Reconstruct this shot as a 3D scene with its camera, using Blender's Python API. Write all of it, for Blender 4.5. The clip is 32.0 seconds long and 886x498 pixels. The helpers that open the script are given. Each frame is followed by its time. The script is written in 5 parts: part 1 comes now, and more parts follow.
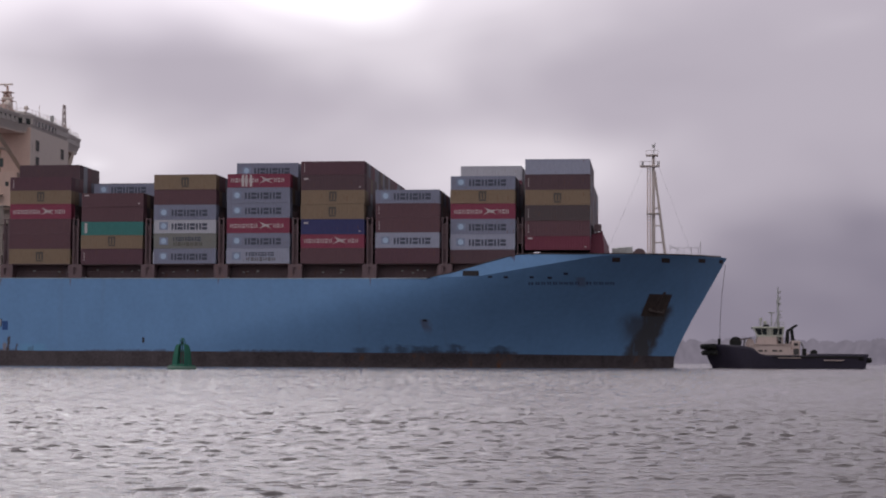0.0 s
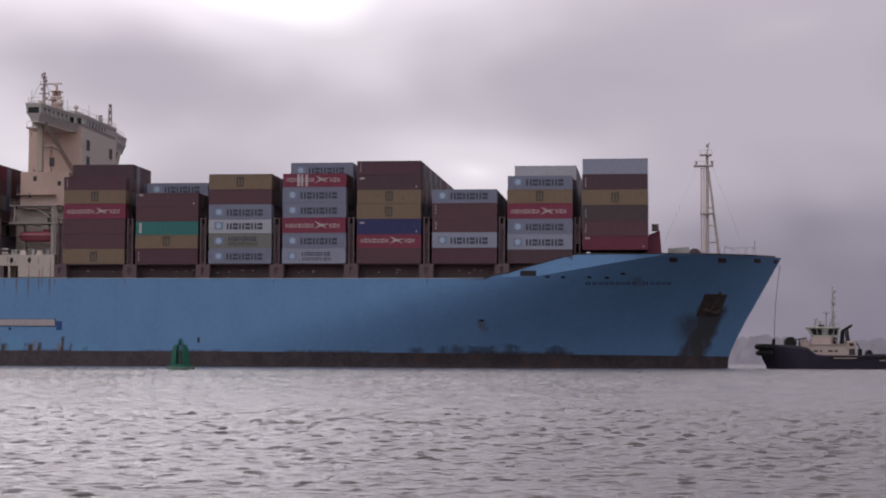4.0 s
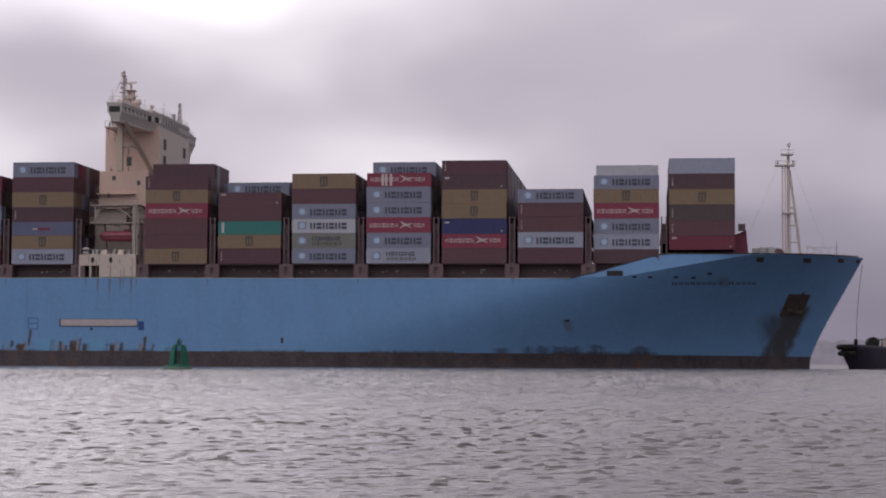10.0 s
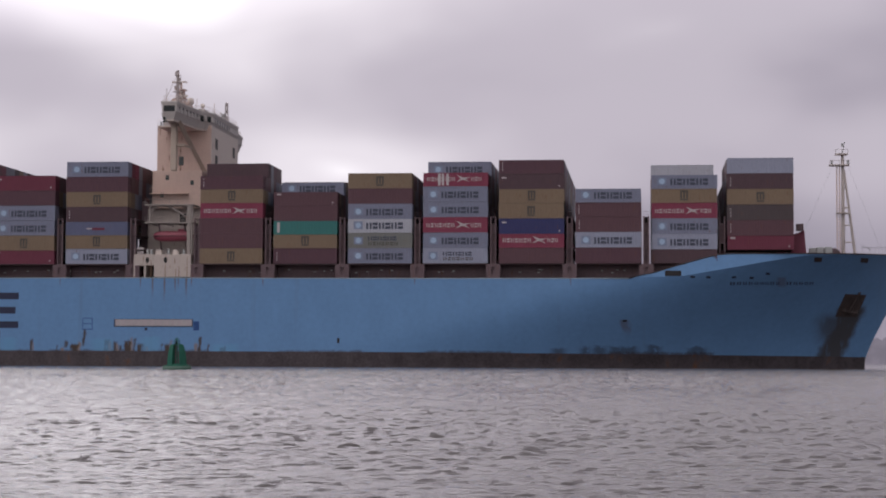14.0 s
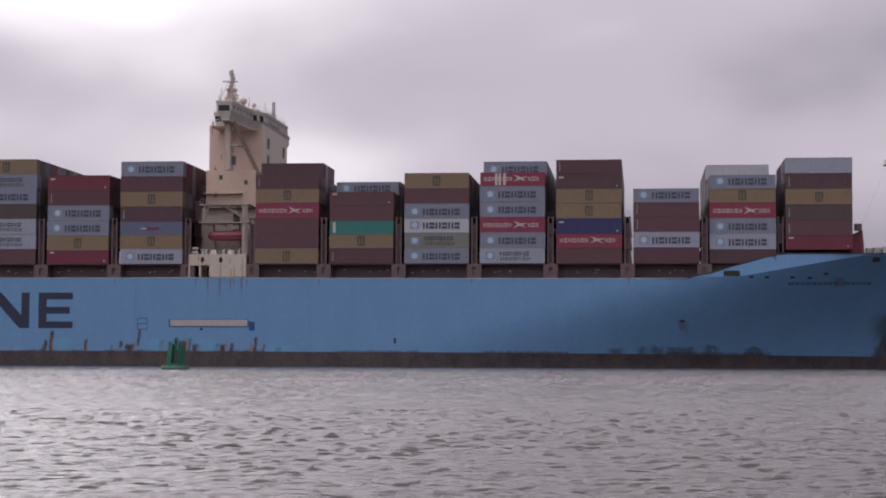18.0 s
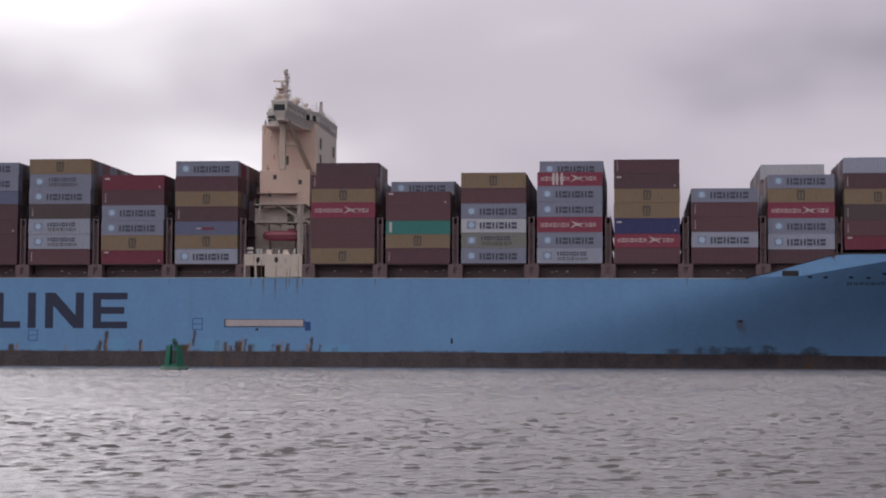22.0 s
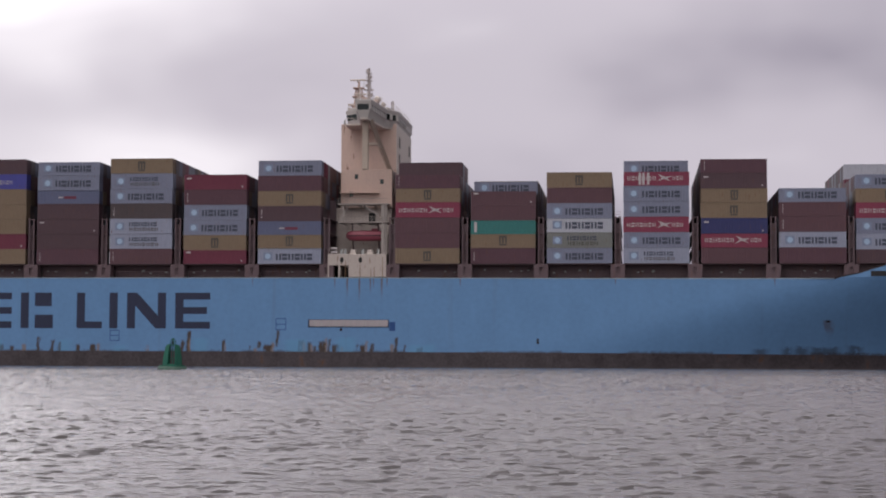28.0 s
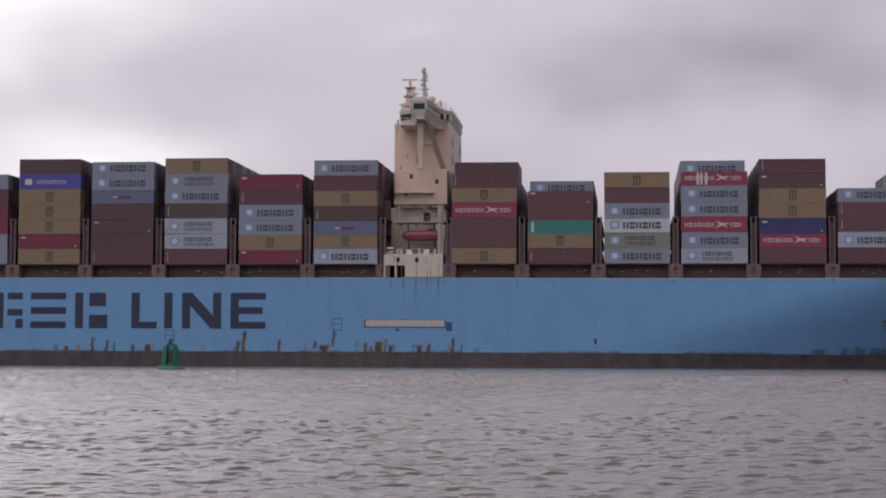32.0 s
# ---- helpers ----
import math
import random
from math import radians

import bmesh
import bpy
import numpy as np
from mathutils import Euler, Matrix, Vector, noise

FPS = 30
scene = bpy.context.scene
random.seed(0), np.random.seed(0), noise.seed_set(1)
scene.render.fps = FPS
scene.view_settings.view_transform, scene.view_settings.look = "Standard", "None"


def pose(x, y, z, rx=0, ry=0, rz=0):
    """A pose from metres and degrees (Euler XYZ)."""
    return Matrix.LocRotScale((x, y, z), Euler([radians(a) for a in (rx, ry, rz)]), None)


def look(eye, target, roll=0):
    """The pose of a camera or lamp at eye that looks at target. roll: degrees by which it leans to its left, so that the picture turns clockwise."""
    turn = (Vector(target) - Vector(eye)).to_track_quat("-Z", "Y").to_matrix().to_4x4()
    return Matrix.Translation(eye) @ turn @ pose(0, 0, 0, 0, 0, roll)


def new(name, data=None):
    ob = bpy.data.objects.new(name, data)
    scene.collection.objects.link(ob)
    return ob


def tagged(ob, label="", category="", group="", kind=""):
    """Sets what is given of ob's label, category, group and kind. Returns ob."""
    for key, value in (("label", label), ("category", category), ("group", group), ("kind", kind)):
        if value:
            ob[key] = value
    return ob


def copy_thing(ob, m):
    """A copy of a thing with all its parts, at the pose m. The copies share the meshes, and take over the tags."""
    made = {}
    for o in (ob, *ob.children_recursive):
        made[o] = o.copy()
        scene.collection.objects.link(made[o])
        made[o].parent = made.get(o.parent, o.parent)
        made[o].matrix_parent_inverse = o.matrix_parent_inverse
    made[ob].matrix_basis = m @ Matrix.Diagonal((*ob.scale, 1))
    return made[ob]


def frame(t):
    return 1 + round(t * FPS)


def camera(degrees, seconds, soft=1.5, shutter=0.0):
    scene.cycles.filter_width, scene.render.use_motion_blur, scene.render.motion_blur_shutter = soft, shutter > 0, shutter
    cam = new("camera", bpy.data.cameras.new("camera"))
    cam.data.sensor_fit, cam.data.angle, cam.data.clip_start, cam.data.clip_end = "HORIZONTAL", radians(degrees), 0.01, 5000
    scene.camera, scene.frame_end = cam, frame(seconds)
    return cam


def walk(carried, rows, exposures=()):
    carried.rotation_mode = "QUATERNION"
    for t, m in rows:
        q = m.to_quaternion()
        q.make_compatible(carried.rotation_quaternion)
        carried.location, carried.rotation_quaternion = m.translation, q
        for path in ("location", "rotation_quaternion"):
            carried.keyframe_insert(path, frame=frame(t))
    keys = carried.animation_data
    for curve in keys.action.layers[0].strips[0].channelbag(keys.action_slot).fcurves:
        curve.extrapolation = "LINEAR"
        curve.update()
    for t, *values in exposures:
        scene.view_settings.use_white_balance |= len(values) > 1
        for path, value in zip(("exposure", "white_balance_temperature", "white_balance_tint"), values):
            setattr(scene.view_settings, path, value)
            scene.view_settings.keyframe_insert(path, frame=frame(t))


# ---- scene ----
# ================= camera, ship's course =================
EYE = (0.0, 0.0, 1.1)
PITCH, DRIFT, ROLL = radians(3.592), radians(0.343), 0.267
cam = camera(27.716, 32.0, soft=2.0)


def aim(t):
    a = DRIFT * t / 32.0
    way = Vector((math.sin(a) * math.cos(PITCH), math.cos(a) * math.cos(PITCH), math.sin(PITCH)))
    return look(EYE, Vector(EYE) + way * 100, ROLL)


# the picture brightens and turns a little less pink as the pale sky gives way to the ship
walk(cam, [(t, aim(t)) for t in (0, 8, 16, 24, 32)], exposures=[(0, 0.62, 6500, 10.5), (8, 0.72, 6500, 10), (18, 0.85, 6530, 8), (32, 0.97, 6550, 6)])


def ship_pose(t):
    """Where the ship stands: x towards the bow, y from its near side across, z from the waterline."""
    u = t / 32.0
    return pose(-110.222 + 87.71 * u - 0.045 * u * u, 350.0 - 10.162 * u + 1.185 * u * u, 0, 0, 0, -6.832 + 0.567 * u)


# ================= world, sun, exposure =================
world = bpy.data.worlds.new("overcast")
scene.world = world
world.use_nodes = True
wn, wl = world.node_tree.nodes, world.node_tree.links
wn.clear()
sky_tex = wn.new("ShaderNodeTexSky")
sky_tex.sky_type = "NISHITA"
sky_tex.sun_disc = False
sky_tex.sun_elevation = radians(55)
sky_tex.sun_rotation = radians(-150)
sky_tex.dust_density = 2.0
grey = wn.new("ShaderNodeHueSaturation")
grey.inputs["Saturation"].default_value = 0.10
wbg = wn.new("ShaderNodeBackground")
wbg.inputs["Strength"].default_value = 0.066
wout = wn.new("ShaderNodeOutputWorld")
wl.new(sky_tex.outputs[0], grey.inputs["Color"])
tint = wn.new("ShaderNodeMix")
tint.data_type, tint.blend_type = "RGBA", "MULTIPLY"
tint.inputs["Factor"].default_value = 1.0
tint.inputs["B"].default_value = (1.03, 0.985, 1.0, 1)
wl.new(grey.outputs[0], tint.inputs["A"])
wl.new(tint.outputs["Result"], wbg.inputs["Color"])
wl.new(wbg.outputs[0], wout.inputs["Surface"])
sun = new("sun", bpy.data.lights.new("sun", "SUN"))
sun.data.energy, sun.data.angle, sun.data.color = 0.35, radians(55), (1.0, 0.94, 0.88)
sun.matrix_world = look((-125, -216, 358), (0, 0, 0))

# ================= small builders =================


def part(name, bm, material, parent, label=""):
    me = bpy.data.meshes.new(name)
    bm.normal_update()
    bm.to_mesh(me)
    bm.free()
    me.materials.append(material)
    ob = new(name, me)
    ob.parent = parent
    if label:
        tagged(ob, label)
    return ob


def share(name, me, parent, m=None):
    """One more object on a mesh that exists already."""
    ob = new(name, me)
    ob.parent = parent
    if m is not None:
        ob.matrix_basis = m
    return ob


def box(bm, x0, x1, y0, y1, z0, z1, bevel=0.0):
    geo = bmesh.ops.create_cube(bm, size=1.0, matrix=Matrix.Translation(((x0 + x1) / 2, (y0 + y1) / 2, (z0 + z1) / 2)) @ Matrix.Diagonal((abs(x1 - x0), abs(y1 - y0), abs(z1 - z0), 1)))
    if bevel > 0:
        edges = {e for v in geo["verts"] for e in v.link_edges}
        bmesh.ops.bevel(bm, geom=list(edges), offset=bevel, segments=2, affect="EDGES", profile=0.5)
    return bm


def rod(bm, a, b, r, n=8, r2=None):
    a, b = Vector(a), Vector(b)
    m = Matrix.Translation((a + b) / 2) @ (b - a).to_track_quat("Z", "Y").to_matrix().to_4x4()
    bmesh.ops.create_cone(bm, cap_ends=True, segments=n, radius1=r, radius2=r if r2 is None else r2, depth=(b - a).length, matrix=m)
    return bm


def sweep(bm, pts, r, n=6):
    """One tube along a line of points."""
    pts = [Vector(q) for q in pts]
    rings = []
    for i, q in enumerate(pts):
        d = (pts[min(i + 1, len(pts) - 1)] - pts[max(i - 1, 0)]).normalized()
        side = d.cross(Vector((0, 0, 1)))
        side = Vector((1, 0, 0)) if side.length < 1e-4 else side.normalized()
        up = side.cross(d)
        rings.append([bm.verts.new(q + (side * math.cos(6.2832 * k / n) + up * math.sin(6.2832 * k / n)) * r) for k in range(n)])
    for a, b in zip(rings, rings[1:]):
        for k in range(n):
            f = bm.faces.new((a[k], a[(k + 1) % n], b[(k + 1) % n], b[k]))
            f.smooth = True
    bm.faces.new(rings[0][::-1])
    bm.faces.new(rings[-1])
    bmesh.ops.recalc_face_normals(bm, faces=bm.faces[:])
    return bm


def prism(bm, pts, y0, y1):
    """A plate whose outline runs in x and z, from y0 to y1."""
    lo = [bm.verts.new((x, y0, z)) for x, z in pts]
    hi = [bm.verts.new((x, y1, z)) for x, z in pts]
    bm.faces.new(lo)
    bm.faces.new(hi[::-1])
    for i in range(len(pts)):
        j = (i + 1) % len(pts)
        bm.faces.new((lo[j], lo[i], hi[i], hi[j]))
    bmesh.ops.recalc_face_normals(bm, faces=bm.faces[:])
    return bm


def B():
    return bmesh.new()


def lerp_table(tab, v):
    for (a, p), (b, q) in zip(tab, tab[1:]):
        if v <= b:
            k = min(max((v - a) / (b - a), 0), 1)
            return p + (q - p) * k
    return tab[-1][1]


# ================= materials =================


def paint(name, rgb, rough=0.55, metal=0.0, var=0.18, scale=0.6, streak=6.0, bump=0.02, rust=0.0, spec=0.3):
    """Weathered paint: patchy at two scales, with streaks that run down, and some rust."""
    m = bpy.data.materials.new(name)
    m.use_nodes = True
    n, l = m.node_tree.nodes, m.node_tree.links
    b = n["Principled BSDF"]
    b.inputs["Roughness"].default_value, b.inputs["Metallic"].default_value = rough, metal
    b.inputs["Specular IOR Level"].default_value = spec
    tc = n.new("ShaderNodeTexCoord")
    mp = n.new("ShaderNodeMapping")
    mp.inputs["Scale"].default_value = (streak * scale, streak * scale, scale)
    l.new(tc.outputs["Object"], mp.inputs["Vector"])
    oi = n.new("ShaderNodeObjectInfo")
    sh = n.new("ShaderNodeVectorMath")
    sh.operation = "ADD"
    cmb = n.new("ShaderNodeCombineXYZ")
    mul = n.new("ShaderNodeMath")
    mul.operation = "MULTIPLY"
    mul.inputs[1].default_value = 37.0
    l.new(oi.outputs["Random"], mul.inputs[0])
    l.new(mul.outputs[0], cmb.inputs[0])
    l.new(mul.outputs[0], cmb.inputs[2])
    l.new(mp.outputs[0], sh.inputs[0])
    l.new(cmb.outputs[0], sh.inputs[1])
    n1 = n.new("ShaderNodeTexNoise")
    n1.inputs["Scale"].default_value, n1.inputs["Detail"].default_value = 1.0, 6.0
    l.new(sh.outputs[0], n1.inputs["Vector"])
    n2 = n.new("ShaderNodeTexNoise")
    n2.inputs["Scale"].default_value, n2.inputs["Detail"].default_value = 9.0 * scale, 5.0
    l.new(tc.outputs["Object"], n2.inputs["Vector"])
    add = n.new("ShaderNodeMath")
    add.operation = "ADD"
    l.new(n1.outputs["Fac"], add.inputs[0])
    l.new(n2.outputs["Fac"], add.inputs[1])
    mr = n.new("ShaderNodeMapRange")
    mr.inputs["From Min"].default_value, mr.inputs["From Max"].default_value = 0.6, 1.4
    mr.inputs["To Min"].default_value, mr.inputs["To Max"].default_value = 1 - var, 1 + var
    l.new(add.outputs[0], mr.inputs["Value"])
    hs = n.new("ShaderNodeHueSaturation")
    hs.inputs["Color"].default_value = (*rgb, 1)
    l.new(mr.outputs[0], hs.inputs["Value"])
    last = hs.outputs["Color"]
    if rust:
        gt = n.new("ShaderNodeMapRange")
        gt.inputs["From Min"].default_value, gt.inputs["From Max"].default_value = 0.66 - rust * 0.15, 0.76
        l.new(n1.outputs["Fac"], gt.inputs["Value"])
        mx = n.new("ShaderNodeMix")
        mx.data_type = "RGBA"
        mx.inputs["B"].default_value = (0.11, 0.045, 0.02, 1)
        l.new(gt.outputs[0], mx.inputs["Factor"])
        l.new(last, mx.inputs["A"])
        last = mx.outputs["Result"]
    l.new(last, b.inputs["Base Color"])
    rr = n.new("ShaderNodeMapRange")
    rr.inputs["To Min"].default_value, rr.inputs["To Max"].default_value = rough - 0.1, min(rough + 0.15, 1)
    l.new(n2.outputs["Fac"], rr.inputs["Value"])
    l.new(rr.outputs[0], b.inputs["Roughness"])
    if bump:
        bp = n.new("ShaderNodeBump")
        bp.inputs["Strength"].default_value, bp.inputs["Distance"].default_value = 0.4, bump
        l.new(n2.outputs["Fac"], bp.inputs["Height"])
        l.new(bp.outputs[0], b.inputs["Normal"])
    return m


# distance haze is put into these paints: duller, leaned to purple
C = {
    "grey": paint("grey container paint", (0.182, 0.190, 0.272), rust=0.25),
    "pale": paint("pale container paint", (0.258, 0.268, 0.362), rust=0.15),
    "white": paint("white container paint", (0.375, 0.375, 0.445), rust=0.15),
    "olive": paint("greenish grey container paint", (0.168, 0.168, 0.168), rust=0.4),
    "maroon": paint("maroon container paint", (0.092, 0.044, 0.063), rust=0.3),
    "brown": paint("brown container paint", (0.100, 0.050, 0.066), rust=0.3),
    "dark": paint("dark brown container paint", (0.080, 0.046, 0.060), rust=0.3),
    "char": paint("charcoal brown container paint", (0.072, 0.054, 0.062), rust=0.3),
    "tan": paint("tan yellow container paint", (0.192, 0.137, 0.100), rust=0.4),
    "red": paint("red container paint", (0.195, 0.038, 0.074), rust=0.15),
    "crimson": paint("crimson container paint", (0.135, 0.030, 0.056), rust=0.2),
    "teal": paint("teal container paint", (0.039, 0.156, 0.156), rust=0.2),
    "navy": paint("navy blue container paint", (0.035, 0.037, 0.120), rust=0.2),
    "blue": paint("slate blue container paint", (0.106, 0.115, 0.198), rust=0.3),
    "violet": paint("bright blue container paint", (0.064, 0.063, 0.267), rust=0.1),
}
M_INK = paint("dark slate paint", (0.058, 0.064, 0.098), var=0.1)
M_WHITE = paint("white marking paint", (0.42, 0.375, 0.40), var=0.1)
M_STAR = paint("pale blue marking paint", (0.31, 0.40, 0.56), var=0.1)
M_WHEEL = paint("greenish white wheelhouse paint", (0.37, 0.375, 0.335), var=0.15, rust=0.2)
M_SKYMARK = paint("light blue marking paint", (0.188, 0.215, 0.318), var=0.1)
M_BROWNINK = paint("dark brown paint", (0.075, 0.065, 0.06), var=0.1)
M_STEEL = paint("galvanised steel", (0.35, 0.35, 0.36), rough=0.45, metal=0.6)
# both oxide tones are raised: haze over the dark gaps, in colour
M_LASH = paint("dark red oxide lashing steel", (0.112, 0.074, 0.088), rust=0.4)
M_DECK = paint("dark oxide deck paint", (0.11, 0.065, 0.068), rust=0.5)
M_CREAM = paint("cream superstructure paint", (0.53, 0.385, 0.345), var=0.08, rust=0.12, scale=0.3)
M_CREAMW = paint("white superstructure paint", (0.58, 0.50, 0.475), var=0.07, rust=0.12, scale=0.3)
M_SIDE = paint("pinkish white side house paint", (0.43, 0.365, 0.35), var=0.10, rust=0.35, scale=0.35)
M_RUN = paint("brown rust run", (0.17, 0.10, 0.065), var=0.3, scale=1.5)
# cream made greyer: the shade under the side decks, in colour
M_HOUSE = paint("house paint greyed for shade", (0.44, 0.375, 0.36), var=0.14, rust=0.25, scale=0.4)
M_STRUT = paint("dull beige strut paint", (0.40, 0.325, 0.285), var=0.12, rust=0.15, scale=0.4)
# posts, decks and rails by the lifeboat, with their shade in colour
M_POST = paint("post paint greyed for shade", (0.29, 0.25, 0.245), var=0.15, rust=0.3, scale=0.4)
M_EDGE = paint("pale deck edge paint", (0.30, 0.36, 0.42), var=0.2, rust=0.3)
# greyed all over: the shade on the bridge front is in the colour
M_BRIDGE = paint("greyish white bridge paint", (0.44, 0.40, 0.40), var=0.08, rust=0.12, scale=0.3)
M_FOREMAST = paint("weathered pale foremast paint", (0.46, 0.40, 0.395), var=0.2, rust=0.35)
M_MAST = paint("weathered pinkish mast paint", (0.38, 0.32, 0.325), var=0.2, rust=0.3)
M_NAVYLETTER = paint("navy hull lettering paint", (0.022, 0.026, 0.06), var=0.15, scale=0.25)
M_BOAT = paint("red lifeboat gel coat", (0.235, 0.055, 0.085), rough=0.35, var=0.1)
M_TUGHULL = paint("dark navy tug hull paint", (0.026, 0.022, 0.040), var=0.25)
M_TUGHOUSE = paint("pinkish cream tug paint", (0.42, 0.335, 0.325), var=0.08, rust=0.15)
M_RUBBER = paint("black rubber", (0.012, 0.012, 0.013), rough=0.8)
M_GREEN = paint("green buoy paint", (0.014, 0.105, 0.076), var=0.25, rust=0.1)
M_RIM = paint("pale green rim paint", (0.13, 0.21, 0.18), var=0.3, rust=0.2)
M_ROPE = paint("worn towing rope", (0.10, 0.09, 0.09), rough=0.9)


def glass(name):
    m = bpy.data.materials.new(name)
    m.use_nodes = True
    b = m.node_tree.nodes["Principled BSDF"]
    b.inputs["Base Color"].default_value = (0.015, 0.02, 0.025, 1)
    b.inputs["Roughness"].default_value = 0.08
    return m


M_GLASS = glass("dark window glass")
# flat grey in place of glass, so that these windows mirror no sky
M_PANE = paint("matte grey pane and louvre paint", (0.050, 0.046, 0.050), rough=0.6, var=0.2)


def hull_paint():
    """Light blue topsides: patches, rust that runs down, scuffs above the boot-top, a rusty anchor stain."""
    m = paint("light blue hull paint", (0.119, 0.232, 0.437), rough=0.48, var=0.09, scale=0.12, streak=2.0, bump=0.0, spec=0.22)
    n, l = m.node_tree.nodes, m.node_tree.links
    b = n["Principled BSDF"]
    base = b.inputs["Base Color"].links[0].from_socket
    tc = n.new("ShaderNodeTexCoord")
    sep = n.new("ShaderNodeSeparateXYZ")
    l.new(tc.outputs["Object"], sep.inputs[0])

    def math_node(op, a, c=None, clamp=False):
        q = n.new("ShaderNodeMath")
        q.operation, q.use_clamp = op, clamp
        for i, v in enumerate((a, c)):
            if v is None:
                continue
            if isinstance(v, (int, float)):
                q.inputs[i].default_value = v
            else:
                l.new(v, q.inputs[i])
        return q.outputs[0]

    def span(v, a0, a1, b0, b1):
        up = n.new("ShaderNodeMapRange")
        up.interpolation_type = "SMOOTHSTEP"
        up.inputs["From Min"].default_value, up.inputs["From Max"].default_value = a0, a1
        l.new(v, up.inputs["Value"])
        dn = n.new("ShaderNodeMapRange")
        dn.interpolation_type = "SMOOTHSTEP"
        dn.inputs["From Min"].default_value, dn.inputs["From Max"].default_value = b1, b0
        l.new(v, dn.inputs["Value"])
        return math_node("MULTIPLY", up.outputs[0], dn.outputs[0])

    def noise_of(sx, sz, detail=4.0):
        mp = n.new("ShaderNodeMapping")
        mp.inputs["Scale"].default_value = (sx, 0.0, sz)
        l.new(tc.outputs["Object"], mp.inputs["Vector"])
        t = n.new("ShaderNodeTexNoise")
        t.inputs["Scale"].default_value, t.inputs["Detail"].default_value = 1.0, detail
        l.new(mp.outputs[0], t.inputs["Vector"])
        return t.outputs["Fac"]

    def cover(col, mask, rgb):
        mx = n.new("ShaderNodeMix")
        mx.data_type = "RGBA"
        mx.inputs["B"].default_value = (*rgb, 1)
        l.new(mask, mx.inputs["Factor"])
        l.new(col, mx.inputs["A"])
        return mx.outputs["Result"]

    def over(v, a, c):
        q = n.new("ShaderNodeMapRange")
        q.inputs["From Min"].default_value, q.inputs["From Max"].default_value = a, c
        l.new(v, q.inputs["Value"])
        return q.outputs[0]

    x, z = sep.outputs[0], sep.outputs[2]
    # rubbing marks and rust low on the side, each where it is: from, to, foot, head
    ragged = math_node("MULTIPLY", math_node("SUBTRACT", noise_of(2.2, 1.1, 5.0), 0.5), 1.1)
    rx, rz = math_node("ADD", x, ragged), math_node("ADD", z, math_node("MULTIPLY", ragged, 0.9))

    def marks(col, places, rgb, amount, soft, grain=(1.6, 0.5), rx=rx, rz=rz):
        total = None
        for s0, s1, z0, z1 in places:
            one = math_node("MULTIPLY", span(rx, s0 - soft, s0 + soft, s1 - soft, s1 + soft), span(rz, z0 - 0.9, z0 - 0.3, z1 - 0.3, z1 + 0.3))
            total = one if total is None else math_node("MAXIMUM", total, one)
        patchy = math_node("MULTIPLY", total, over(noise_of(*grain, 5.0), 0.27, 0.45))
        return cover(col, math_node("MULTIPLY", patchy, amount), rgb)

    slant = math_node("SUBTRACT", rx, math_node("MULTIPLY", math_node("SUBTRACT", z, 3.0), 0.09))
    col = marks(base, [(-50.8, -49.8, 2.8, 4.0), (-48.6, -47.7, 2.8, 3.8), (-43.2, -42.6, 2.8, 5.6), (-40.4, -39.8, 2.8, 5.0), (-38.9, -38.4, 2.8, 4.5), (-35.5, -34.6, 2.8, 4.1), (-32.6, -31.6, 2.8, 4.2), (-14.8, -14.2, 2.8, 5.0), (-13.8, -13.1, 3.0, 6.7), (-15.2, -14.9, 2.8, 4.0), (-6.8, -6.4, 3.0, 5.0), (-1.6, -1.3, 2.8, 3.9), (0.0, 0.6, 4.1, 4.8), (1.2, 2.9, 2.9, 4.1), (3.5, 4.0, 4.5, 7.0), (7.9, 8.8, 3.4, 5.0), (9.6, 10.3, 3.0, 4.7), (10.8, 11.3, 3.0, 4.0), (11.8, 13.2, 3.0, 4.8), (13.6, 14.0, 3.0, 5.2), (14.4, 15.8, 3.1, 4.2), (19.0, 19.3, 3.1, 4.2), (19.7, 20.7, 3.1, 4.2), (21.7, 22.3, 3.0, 4.4), (26.3, 26.8, 3.1, 5.6), (28.1, 28.4, 3.1, 4.2), (30.5, 31.7, 2.9, 3.6)], (0.058, 0.042, 0.038), 1.0, 0.18, rx=slant)
    col = marks(col, [(-34.0, -25.0, 2.6, 3.08), (-19.0, -7.0, 2.6, 3.08), (-3.0, 14.0, 2.6, 3.08), (17.0, 28.0, 2.6, 3.08), (-60.0, -42.0, 2.6, 3.08), (42.0, 58.0, 2.6, 3.08), (70.0, 86.0, 2.6, 3.08), (104.0, 124.0, 2.6, 3.08)], (0.055, 0.042, 0.042), 0.7, 0.6)
    col = marks(col, [(93.6, 95.9, 2.6, 3.7), (98.9, 100.6, 3.2, 4.0), (101.2, 103.7, 2.6, 4.1), (104.4, 109.5, 2.7, 4.1), (111.4, 114.0, 3.2, 4.4), (119.2, 122.6, 2.6, 4.1)], (0.036, 0.032, 0.036), 0.62, 0.9, (0.9, 1.4), x, math_node("ADD", z, math_node("MULTIPLY", math_node("SUBTRACT", noise_of(0.6, 0.5, 5.0), 0.5), 2.2)))
